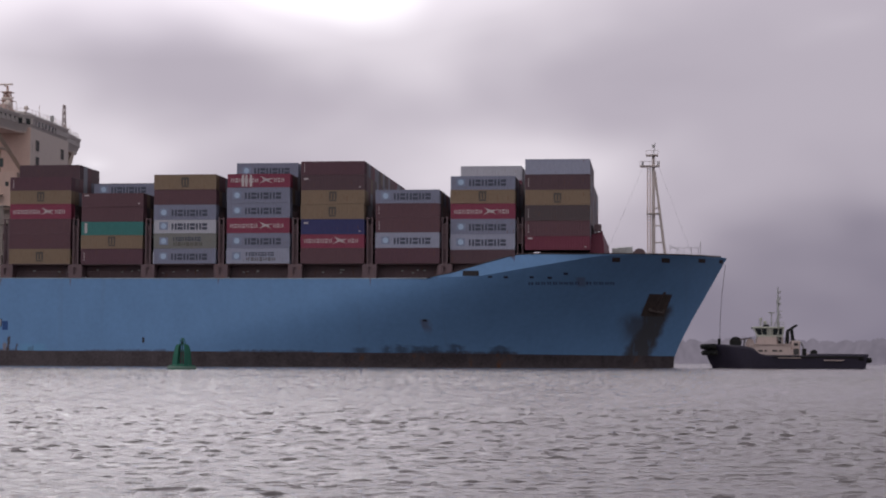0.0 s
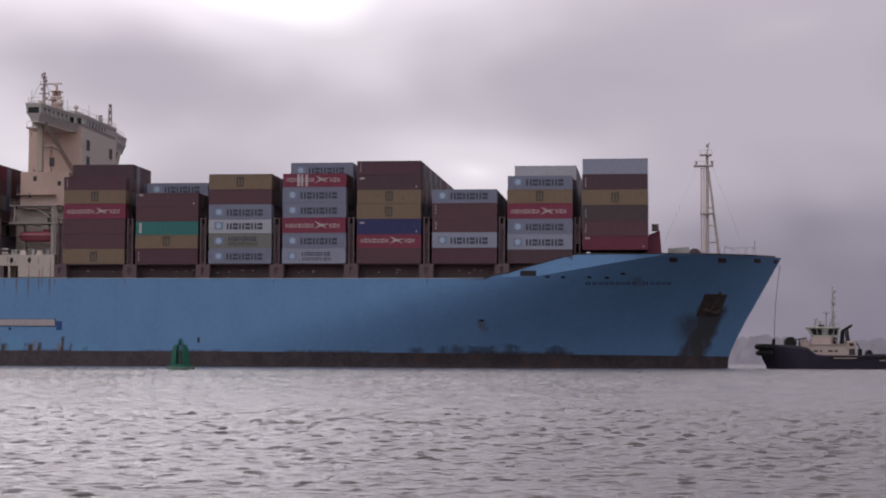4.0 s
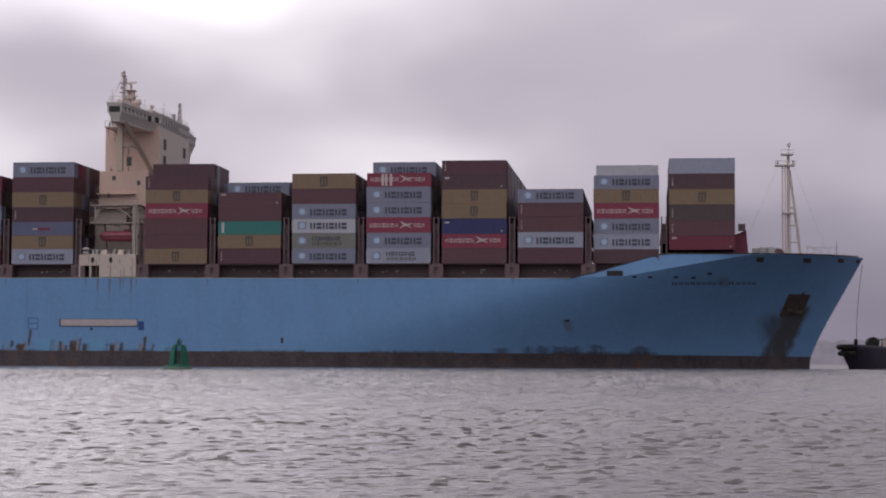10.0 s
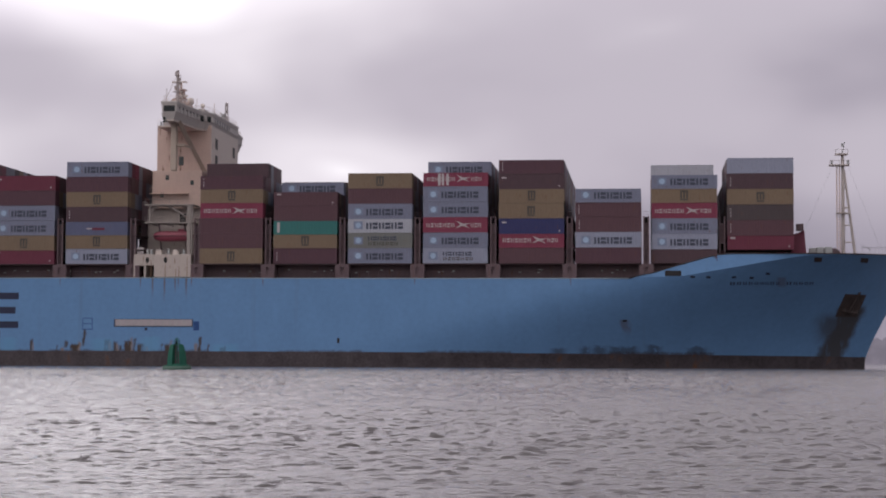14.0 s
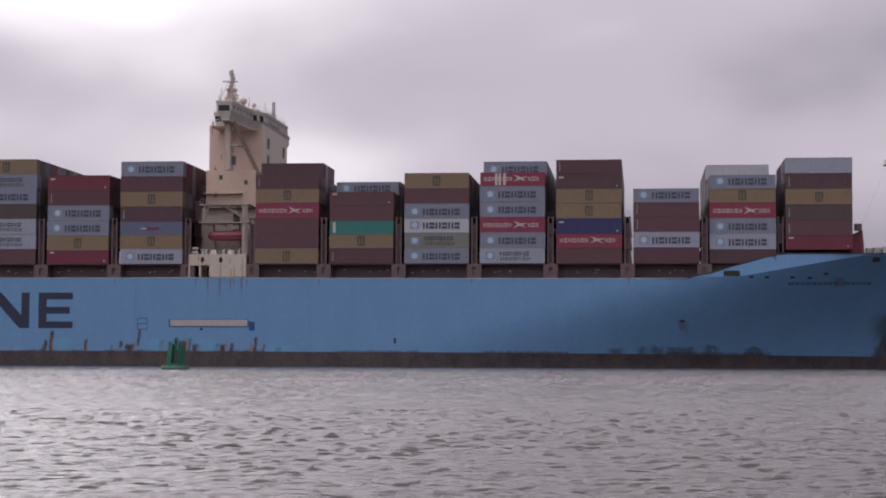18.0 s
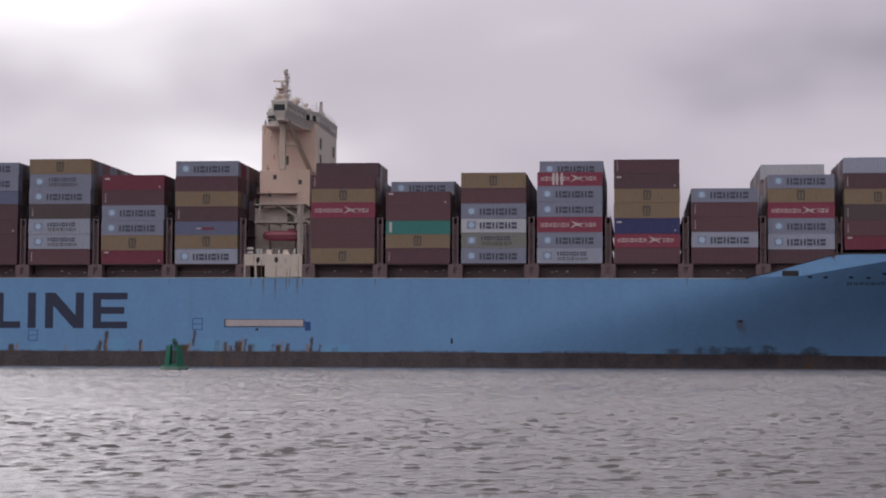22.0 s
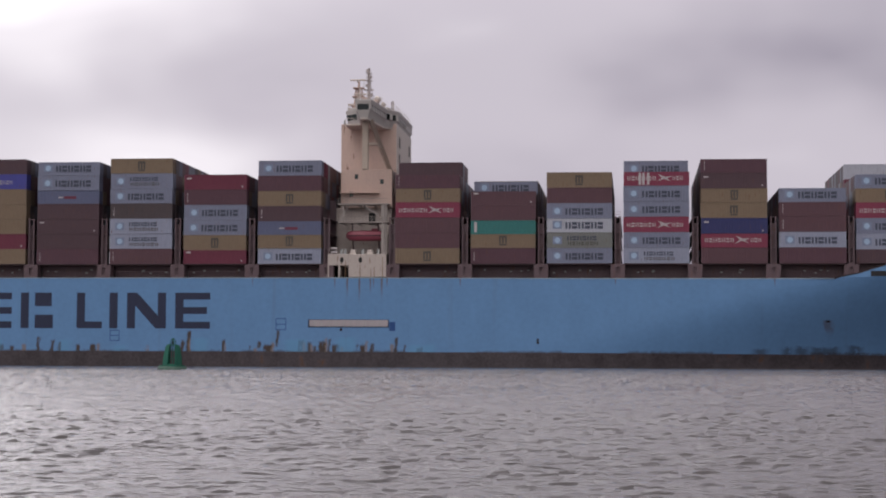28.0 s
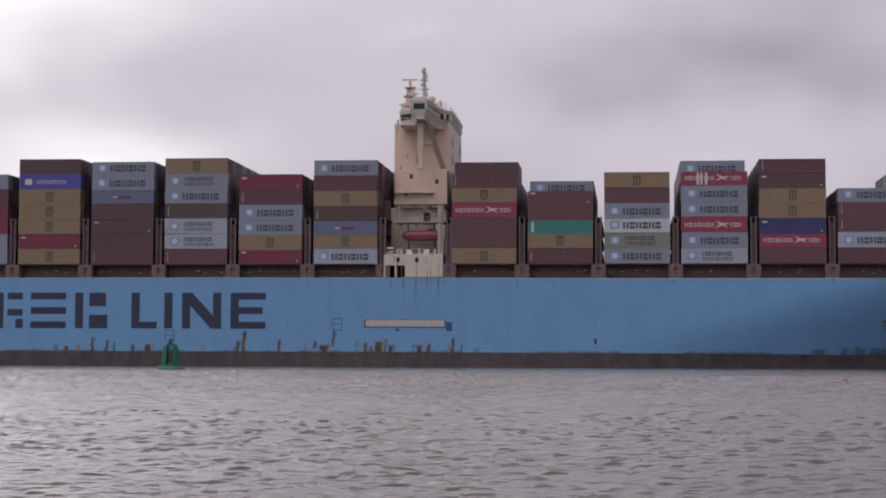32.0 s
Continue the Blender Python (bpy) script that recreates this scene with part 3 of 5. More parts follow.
def shoulder(s):
    return min(knuckle(s), top_at(s) - 0.03)


hull_skin("hull_side", lambda s, k: boot(s) + (shoulder(s) - boot(s)) * k, 22, M_HULL, "light blue steel topsides with rust and scuffs")
hull_skin("bulwark", lambda s, k: shoulder(s) + (top_at(s) - shoulder(s)) * k, 5, M_HULL, "light blue bow bulwark above the knuckle")
hull_skin("boot_top", lambda s, k: -1.0 + (boot(s) + 1.0) * k, 4, M_BOOT, "worn dark boot-top band at the waterline")


def deck_plate():
    bm = B()
    prev = None
    s = AFT_END
    while s < 164.5:
        z = top_at(s) - (0.06 if s < 107 else 1.0)
        h = half_breadth(s, z) - 0.06
        col = [bm.verts.new((s, BEAM - h, z)), bm.verts.new((s, BEAM + h, z))]
        if prev:
            bm.faces.new((prev[0], col[0], col[1], prev[1]))
        prev = col
        s += 2.0
    part("deck", bm, M_DECK, SHIP, "dark oxide steel deck")


deck_plate()


M_FAIR = paint("rusty brown steel", (0.046, 0.032, 0.034), rust=0.15)


def bulwark_rail():
    """A rounded cap along the bow's bulwark, both sides."""
    for sign in (-1, 1):
        pts = []
        s = 108.0
        while s < 165.0:
            z = top_at(s) + 0.03
            pts.append((s, BEAM + sign * half_breadth(s, z), z))
            s += 1.5
        part("bulwark_cap", sweep(B(), pts, 0.13), M_FAIR, SHIP)


bulwark_rail()
for y in (0.02, 2 * BEAM - 0.02):
    part("deck_edge", sweep(B(), [(s_, y, top_at(s_) + 0.02) for s_ in np.arange(AFT_END, 108.1, 8.0)], 0.09), M_EDGE, SHIP)


def hull_patch(name, s0, s1, z0, z1, material, out=0.04, label="", lean=0.0, n=6):
    """A thin plate that follows the near side between two stations."""
    bm = B()
    rows = []
    for i in range(n + 1):
        for_out = []
        for z in (z0, z1):
            s = s0 + (s1 - s0) * i / n + lean * (z - z0)
            for o in (out, -0.3):
                for_out.append(bm.verts.new(side_point(s, z, o)))
        rows.append(for_out)
    for a, b in zip(rows, rows[1:]):
        bm.faces.new((a[0], b[0], b[2], a[2]))
        bm.faces.new((a[2], b[2], b[3], a[3]))
        bm.faces.new((a[0], a[1], b[1], b[0]))
    bm.faces.new((rows[0][0], rows[0][2], rows[0][3], rows[0][1]))
    bm.faces.new((rows[-1][0], rows[-1][1], rows[-1][3], rows[-1][2]))
    return part(name, bm, material, SHIP, label)


# near-black for the shade inside openings, and for dark marks; raised for haze
M_HOLE = paint("near-black opening and mark paint", (0.026, 0.024, 0.027), rough=0.9, var=0.1)
M_POCKET = paint("dark rust-stained plating", (0.054, 0.040, 0.040), var=0.4, scale=0.6, streak=1.5, rust=0.2)
M_GANG = paint("greyish gangway paint", (0.36, 0.315, 0.345), var=0.15)
M_BLUEBOX = paint("deep blue paint", (0.02, 0.06, 0.20), var=0.15)

M_DULLNAVY = paint("dull navy paint", (0.036, 0.052, 0.098), var=0.3, scale=0.8)

# fairleads and freeing ports near the bow: dark plates for their shaded openings
for s0, s1, z0, z1 in ((114.7, 117.7, 17.2, 18.2), (142.5, 144.0, 20.1, 20.9), (151.8, 153.4, 20.35, 21.15), (159.0, 160.4, 20.75, 21.45), (163.2, 164.0, 20.9, 21.6)):
    hull_patch("fairlead", s0, s1, z0, z1, M_HOLE if s0 < 120 else M_FAIR, 0.05, "dark rusty roller fairlead opening")
for s, z in ((119.8, 17.05), (122.7, 17.0), (127.5, 17.05), (130.8, 17.0), (133.8, 17.8), (107.2, 8.9)):
    hull_patch("scupper", s - 0.4, s + 0.4, z - 0.18, z + 0.18, M_HOLE, 0.04)
# the name at the bow, illegible from here: a row of dark bars
x = 126.8
for i, w in enumerate((1.1, 0.9, 0.9, 0.9, 0.9, 0.8, 0.8, 0.9, 0.8, 0.0, 1.1, 0.9, 0.9, 0.8, 0.9)):
    if w:
        z = 15.64 + (x - 126.8) * 0.022
        for a, b in ((0.0, 0.28), (0.52, 0.80)):
            hull_patch("marking", x + w * a, x + w * b, z, z + 0.56, M_DULLNAVY, 0.03, n=1)
    x += (w or 0.9) * 1.21


def anchor():
    """Anchor stowed in its pocket: a dark recess plate, shank and flukes."""
    pocket = hull_patch("anchor_pocket", 147.7, 152.2, 10.2, 14.5, M_POCKET, 0.05, "rust-dark anchor pocket", lean=0.40)
    bm = B()
    crown, head = side_point(150.6, 11.1, 0.16), side_point(152.5, 14.9, 0.16)
    rod(bm, crown, head, 0.34, 8, 0.24)
    p, q = side_point(149.4, 11.3, 0.16), side_point(151.9, 10.9, 0.16)
    rod(bm, p, crown, 0.3, 8, 0.45)
    rod(bm, crown, q, 0.45, 8, 0.3)
    rod(bm, p, p + Vector((0.5, 0, 1.5)), 0.42, 6, 0.1)
    rod(bm, q, q + Vector((0.6, 0, 1.4)), 0.42, 6, 0.1)
    part("anchor", bm, M_POCKET, pocket, "rusty stockless anchor")


anchor()


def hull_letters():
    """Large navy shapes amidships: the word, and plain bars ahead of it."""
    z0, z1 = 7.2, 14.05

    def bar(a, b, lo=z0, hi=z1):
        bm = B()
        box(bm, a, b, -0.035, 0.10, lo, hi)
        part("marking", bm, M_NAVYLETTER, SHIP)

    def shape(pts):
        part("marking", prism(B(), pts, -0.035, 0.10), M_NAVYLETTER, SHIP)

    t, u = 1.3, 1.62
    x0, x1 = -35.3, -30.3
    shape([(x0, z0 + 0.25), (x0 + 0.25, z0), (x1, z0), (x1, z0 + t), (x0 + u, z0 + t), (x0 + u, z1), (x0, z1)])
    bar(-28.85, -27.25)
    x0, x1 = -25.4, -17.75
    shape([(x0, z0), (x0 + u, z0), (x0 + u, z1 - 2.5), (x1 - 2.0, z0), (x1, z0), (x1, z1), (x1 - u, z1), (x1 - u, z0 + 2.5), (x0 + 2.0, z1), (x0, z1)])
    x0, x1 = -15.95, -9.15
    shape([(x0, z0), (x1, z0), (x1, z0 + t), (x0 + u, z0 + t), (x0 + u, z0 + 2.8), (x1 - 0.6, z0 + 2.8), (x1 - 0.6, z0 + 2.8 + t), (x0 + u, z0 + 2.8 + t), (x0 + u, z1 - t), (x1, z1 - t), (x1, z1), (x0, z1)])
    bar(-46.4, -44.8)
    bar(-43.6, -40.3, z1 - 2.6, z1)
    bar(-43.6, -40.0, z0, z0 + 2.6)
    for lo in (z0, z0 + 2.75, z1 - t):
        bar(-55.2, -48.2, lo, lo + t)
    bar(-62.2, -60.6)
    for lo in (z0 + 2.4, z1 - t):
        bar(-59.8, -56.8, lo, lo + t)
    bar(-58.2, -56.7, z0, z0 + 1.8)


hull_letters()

# a long pale gangway stowed in its slot, with a blue hatch and plates beside it
slot = hull_patch("gangway_slot", 9.8, 25.3, 7.5, 9.0, M_DULLNAVY, 0.03, "dark blue frame of the gangway slot")
bm = B()
box(bm, 10.1, 25.1, -0.14, 0.1, 7.65, 8.9, 0.04)
part("gangway", bm, M_GANG, slot, "pale stowed accommodation ladder")
for s in np.arange(11.0, 25.0, 1.4):
    bm = B()
    box(bm, s - 0.06, s + 0.06, -0.2, -0.12, 7.7, 8.85)
    part("gangway_rib", bm, M_STEEL, slot)
bm = B()
box(bm, 25.4, 26.5, -0.06, 0.1, 6.85, 8.55)
part("hatch", bm, M_BLUEBOX, SHIP, "deep blue side hatch")
bm = B()
box(bm, 15.9, 16.4, -0.05, 0.1, 6.85, 7.3)
part("hull_mark", bm, M_HOLE, SHIP)
bm = B()
box(bm, 53.2, 53.6, -0.05, 0.1, 4.5, 5.5)
part("hull_mark", bm, M_HOLE, SHIP)


def frame_mark(s0, s1, z0, z1):
    """An open dark-blue outline with two cross bars."""
    bm = B()
    w = 0.13
    box(bm, s0, s0 + w, -0.03, 0.1, z0, z1)
    box(bm, s1 - w, s1, -0.03, 0.1, z0, z1)
    for z in (z0, (z0 + z1) / 2 - w / 2, z1 - w):
        box(bm, s0 + w, s1 - w, -0.03, 0.1, z, z + w)
    part("hull_mark", bm, M_BLUEBOX, SHIP, "thin blue draught mark")


frame_mark(3.6, 5.6, 6.95, 9.2)
frame_mark(-28.7, -26.8, 4.8, 6.9)
# ================= containers =================
LEN, WID = 12.192, 2.438
ROW = 2.52
LOW, HIGH = 2.591, 2.896


def shell(h):
    """A corrugated steel box between its corner posts and rails."""
    bm = B()
    L = LEN / 2
    n = 40
    x0, x1 = -L + 0.16, L - 0.16
    for y, sgn in ((0.0, 1), (WID, -1)):
        xs, ys = [], []
        for i in range(n):
            a = x0 + (x1 - x0) * i / n
            w = (x1 - x0) / n
            xs += [a, a + 0.30 * w, a + 0.5 * w, a + 0.8 * w]
            ys += [y + sgn * 0.01, y + sgn * 0.01, y + sgn * 0.055, y + sgn * 0.055]
        lo = [bm.verts.new((a, b, 0.14)) for a, b in zip(xs, ys)]
        hi = [bm.verts.new((a, b, h - 0.12)) for a, b in zip(xs, ys)]
        for i in range(len(lo) - 1):
            bm.faces.new((lo[i], lo[i + 1], hi[i + 1], hi[i]) if sgn > 0 else (lo[i + 1], lo[i], hi[i], hi[i + 1]))
    box(bm, -L + 0.08, L - 0.08, 0.06, WID - 0.06, 0.1, h - 0.03)
    return bm


def rails(h):
    bm = B()
    L = LEN / 2
    for x in (-L, L - 0.16):
        for y in (0, WID - 0.16):
            box(bm, x, x + 0.16, y, y + 0.16, 0, h)
        for z in (0.0, h - 0.12):
            box(bm, x + 0.01, x + 0.15, 0.16, WID - 0.16, z, z + 0.12)
    for y in (0.005, WID - 0.105):
        box(bm, -L + 0.16, L - 0.16, y, y + 0.1, 0.0, 0.15)
        box(bm, -L + 0.16, L - 0.16, y, y + 0.1, h - 0.12, h)
    return bm


def door(h):
    """One leaf of the door end."""
    return box(B(), LEN / 2 - 0.08, LEN / 2 - 0.03, 0.18, WID / 2 - 0.01, 0.14, h - 0.14)


def lock_bar(h):
    return rod(B(), (LEN / 2 - 0.01, 0.0, 0.1), (LEN / 2 - 0.01, 0.0, h - 0.1), 0.022, 5)


MESHES = {}


def mesh_for(kind, h, colour, make):
    key = (kind, h, colour)
    if key not in MESHES:
        bm = make(h)
        me = bpy.data.meshes.new(kind)
        bm.normal_update()
        bm.to_mesh(me)
        bm.free()
        me.materials.append(C[colour])
        MESHES[key] = me
    return MESHES[key]


def mark_mesh(kind, material, outline_):
    if (kind,) not in MESHES:
        bm = prism(B(), outline_, -0.034 if kind.startswith(("star", "bars_x")) else -0.022, 0.03)
        me = bpy.data.meshes.new("marking")
        bm.normal_update()
        bm.to_mesh(me)
        bm.free()
        me.materials.append(material)
        MESHES[(kind,)] = me
    return MESHES[(kind,)]


def rect(x0, x1, z0, z1):
    return [(x0, z0), (x1, z0), (x1, z1), (x0, z1)]


def word(x0, x1, n, z0, z1, gap=0.18, stroke=0.30):
    """Lettering reduced to plain bars: for each letter two upright ones, or two lying ones."""
    w = (x1 - x0) / n
    out = []
    for i in range(n):
        a, b = x0 + i * w, x0 + (i + 1) * w - gap * w
        t, h = (b - a) * stroke, (z1 - z0) * (stroke + 0.06)
        if i % 2 == 0:
            out += [rect(a, a + t, z0, z1), rect(b - t, b, z0, z1)]
        else:
            out += [rect(a, b, z0, z0 + h), rect(a, b, z1 - h, z1)]
    return out


def disc(x, z, r, n=12):
    return [(x + r * math.cos(6.2832 * i / n), z + r * math.sin(6.2832 * i / n)) for i in range(n)]


MARKS = {
    "m": [("emblem_m", M_SKYMARK, [rect(-5.0, -3.3, 0.68, 2.12)]), ("star_m", M_STAR, [disc(-4.15, 1.4, 0.55)]), ("word_m", M_INK, word(-2.6, 4.6, 6, 0.68, 1.90, 0.16, 0.36))],
    "s": [("emblem_m", M_SKYMARK, [rect(-5.0, -3.3, 0.68, 2.12)]), ("star_m", M_STAR, [disc(-4.15, 1.4, 0.55)]), ("word_s1", M_INK, word(-2.3, 3.3, 6, 1.42, 2.16, 0.16, 0.32)), ("word_s2", M_BROWNINK, word(-2.2, 3.6, 7, 0.52, 1.12, 0.3, 0.3))],
    "h": [("word_h", M_WHITE, word(-5.4, 0.1, 7, 0.98, 1.72, 0.30, 0.28) + word(3.0, 5.1, 3, 0.98, 1.72, 0.30, 0.28)),
          ("swoosh_h", M_WHITE, [[(0.1, 0.75), (1.4, 1.25), (1.9, 1.5), (0.2, 2.15), (1.0, 1.45)], [(1.1, 1.35), (2.7, 0.8), (1.9, 1.35), (3.0, 1.75), (1.4, 1.6)]])],
    "g": [("emblem_g", M_BROWNINK, [[(-0.72, 2.3), (-0.72, 0.85), (-0.40, 0.85), (-0.40, 1.95), (-0.16, 1.95), (-0.16, 0.85), (0.16, 0.85), (0.16, 1.95), (0.40, 1.95), (0.40, 0.85), (0.72, 0.85), (0.72, 2.3)], rect(-0.68, 0.68, 0.45, 0.74)])],
    "l": [("code_l", M_WHITE, [rect(-5.5, -5.36, 0.55, 1.0), rect(-5.5, -5.36, 1.15, 1.5), rect(-5.5, -5.36, 1.62, 1.76), rect(-5.5, -5.36, 1.9, 2.15)])],
    "c": [("code_c", M_WHITE, [rect(-5.6, -4.7, 2.0, 2.3)]), ("code_c2", M_WHITE, [rect(5.1, 5.35, 0.4, 0.7)])],
    "t": [("code_t", M_WHITE, [rect(-5.45, -4.95, 0.35, 2.3)])],
    "b": [("bars_b1", M_WHITE, [rect(-2.0, -1.0, 1.12, 1.36)]), ("bars_b2", C["crimson"], [rect(-0.9, 1.6, 0.95, 1.45)])],
    "w": [("word_w", M_WHITE, [rect(-4.9, -3.6, 0.8, 1.9)] + word(-2.6, 3.4, 9, 0.95, 1.65, 0.30, 0.26))],
    "x": [("word_h", M_WHITE, word(-5.4, 0.1, 7, 0.98, 1.72, 0.30, 0.28) + word(3.0, 5.1, 3, 0.98, 1.72, 0.30, 0.28)),
          ("swoosh_h", M_WHITE, [[(0.1, 0.75), (1.4, 1.25), (1.9, 1.5), (0.2, 2.15), (1.0, 1.45)], [(1.1, 1.35), (2.7, 0.8), (1.9, 1.35), (3.0, 1.75), (1.4, 1.6)]]),
          ("bars_x", M_WHITE, [rect(-3.3, -2.85, 0.15, 2.4), rect(-2.6, -2.2, 0.15, 2.4), rect(-1.75, -1.3, 0.15, 2.4)])],
    "": [],
}
LABELS = {
    "grey": "weathered grey corrugated shipping container", "pale": "pale bluish grey corrugated shipping container", "white": "plain whitish corrugated shipping container",
    "olive": "dirty greenish grey corrugated shipping container", "maroon": "maroon corrugated shipping container, rust-streaked", "brown": "dull brown corrugated shipping container",
    "dark": "very dark brown corrugated shipping container", "char": "charcoal brown corrugated shipping container", "tan": "tan yellow corrugated shipping container with a dark emblem",
    "red": "bright red corrugated shipping container with white markings", "crimson": "crimson corrugated shipping container", "teal": "teal corrugated shipping container with a white end stripe",
    "navy": "navy blue corrugated shipping container", "blue": "dull slate blue corrugated shipping container", "violet": "bright blue corrugated shipping container with white markings",
}
CARGO = []
PROTO = {}


def container(colour, marks, h, m):
    """One container: shell, rails, doors and its markings; repeats are copies."""
    key = (colour, marks, h)
    if key in PROTO:
        ob = copy_thing(PROTO[key], m)
    else:
        ob = new("shipping_container")
        body = h - 0.03
        share("shell", mesh_for("shell", body, colour, shell), ob)
        share("frame", mesh_for("frame", body, colour, rails), ob)
        for dy in (0.0, WID / 2 - 0.17):
            leaf = share("door", mesh_for("door", body, colour, door), ob, pose(0, dy, 0))
            for y in (0.45, 0.95):
                share("lock_bar", mesh_for("lock_bar", body, colour, lock_bar), leaf, pose(0, y, 0))
        for mk in marks:
            for kind, mat_, quads in MARKS[mk]:
                for i, q in enumerate(quads):
                    share("emblem" if kind.startswith("emblem") else "marking", mark_mesh(kind + str(i), mat_, q), ob)
        tagged(ob, LABELS[colour], "container", "containers stacked on deck")
        ob.matrix_basis = m
        PROTO[key] = ob
    CARGO.append((ob, m.copy()))
    return ob


BASE = 19.62
# bays: middle, base, inset, near row from the bottom up (colour, markings, high or low), and how high the rows behind stand
BAYS = [
    (132.35, 22.20, 2.2, [("crimson", "c", LOW), ("brown", "l", HIGH), ("char", "l", HIGH), ("tan", "g", HIGH), ("dark", "l", HIGH), ("pale", "", HIGH)], [(1, 6), (9, 5)]),
    (118.3, BASE, 1.5, [("dark", "", LOW), ("pale", "m", HIGH), ("grey", "m", HIGH), ("red", "h", HIGH), ("tan", "g", LOW), ("grey", "m", LOW)], [(1, 6), (7, 7)]),
    (104.2, BASE, 0.2, [("maroon", "", HIGH), ("pale", "m", HIGH), ("brown", "l", HIGH), ("brown", "l", LOW), ("grey", "m", LOW)], [(1, 5)]),
    (89.85, BASE, 0.2, [("brown", "", HIGH), ("red", "h", LOW), ("navy", "c", HIGH), ("tan", "g", HIGH), ("tan", "g", LOW), ("dark", "c", HIGH), ("maroon", "l", LOW)], [(1, 7)]),
    (75.5, BASE, 0.2, [("pale", "s", HIGH), ("grey", "m", HIGH), ("red", "h", HIGH), ("grey", "m", HIGH), ("grey", "m", HIGH), ("red", "x", LOW)], [(1, 6), (3, 7)]),
    (61.15, BASE, 0.2, [("grey", "m", HIGH), ("olive", "s", HIGH), ("white", "m", LOW), ("grey", "m", HIGH), ("brown", "", HIGH), ("tan", "g", HIGH)], [(1, 6)]),
    (46.8, BASE, 0.2, [("maroon", "l", HIGH), ("tan", "g", LOW), ("teal", "t", LOW), ("brown", "", HIGH), ("brown", "c", LOW)], [(1, 5), (3, 6)]),
    (32.45, BASE, 0.2, [("tan", "g", HIGH), ("brown", "", HIGH), ("brown", "", HIGH), ("red", "h", HIGH), ("tan", "g", LOW), ("maroon", "l", LOW)], [(1, 6), (2, 7), (7, 6)]),
    (6.0, BASE, 0.2, [("pale", "m", HIGH), ("tan", "g", LOW), ("blue", "b", LOW), ("dark", "l", HIGH), ("tan", "g", HIGH), ("maroon", "", HIGH), ("grey", "m", HIGH)], [(1, 7)]),
    (-8.45, BASE, 0.2, [("crimson", "c", LOW), ("tan", "g", HIGH), ("grey", "m", HIGH), ("grey", "m", HIGH), ("maroon", "l", HIGH), ("crimson", "c", HIGH)], [(1, 6)]),
    (-22.95, BASE, 0.2, [("brown", "l", HIGH), ("pale", "s", HIGH), ("pale", "s", HIGH), ("char", "l", HIGH), ("grey", "m", HIGH), ("grey", "s", HIGH), ("tan", "g", HIGH)], [(1, 7)]),
    (-37.4, BASE, 0.2, [("maroon", "l", HIGH), ("dark", "", HIGH), ("dark", "c", HIGH), ("dark", "", HIGH), ("blue", "b", LOW), ("grey", "m", HIGH), ("grey", "m", LOW)], [(1, 7)]),
    (-51.9, BASE, 0.2, [("tan", "g", HIGH), ("crimson", "c", HIGH), ("tan", "g", HIGH), ("tan", "g", HIGH), ("tan", "g", HIGH), ("violet", "w", HIGH), ("dark", "", HIGH)], [(1, 7)]),
    (-66.3, BASE, 0.2, [("grey", "", HIGH), ("grey", "m", HIGH), ("crimson", "", HIGH), ("crimson", "", HIGH), ("maroon", "", HIGH), ("grey", "m", HIGH)], [(1, 6)]),
    (-80.7, BASE, 0.2, [("brown", "", HIGH), ("tan", "g", HIGH), ("grey", "m", HIGH), ("maroon", "", HIGH), ("brown", "", HIGH), ("grey", "m", HIGH)], [(1, 6)]),
]
# containers that show over the near row
SPECIAL = {(75.5, 3, 6): ("grey", "m"), (118.3, 7, 6): ("white", ""), (46.8, 3, 5): ("grey", "m", LOW), (32.45, 2, 6): ("dark", ""), (6.0, 1, 6): ("crimson", ""), (6.0, 2, 6): ("red", "")}


def behind_material():
    m = paint("mixed container paints", (0.2, 0.1, 0.1), rust=0.3)
    n, l = m.node_tree.nodes, m.node_tree.links
    ge = n.new("ShaderNodeNewGeometry")
    rp = n.new("ShaderNodeValToRGB")
    rp.color_ramp.interpolation = "CONSTANT"
    cols = [(0.098, 0.040, 0.052), (0.088, 0.046, 0.056), (0.150, 0.155, 0.200), (0.060, 0.040, 0.048), (0.135, 0.032, 0.055), (0.190, 0.195, 0.240), (0.150, 0.105, 0.078), (0.098, 0.042, 0.056), (0.095, 0.100, 0.155), (0.064, 0.050, 0.058)]
    while len(rp.color_ramp.elements) < len(cols):
        rp.color_ramp.elements.new(0.5)
    for i, (e, c) in enumerate(zip(rp.color_ramp.elements, cols)):
        e.position = i / len(cols)
        e.color = (*c, 1)
    l.new(ge.outputs["Random Per Island"], rp.inputs["Fac"])
    hs = next(k for k in n if k.bl_idname == "ShaderNodeHueSaturation")
    l.new(rp.outputs["Color"], hs.inputs["Color"])
    return m


M_BEHIND = behind_material()


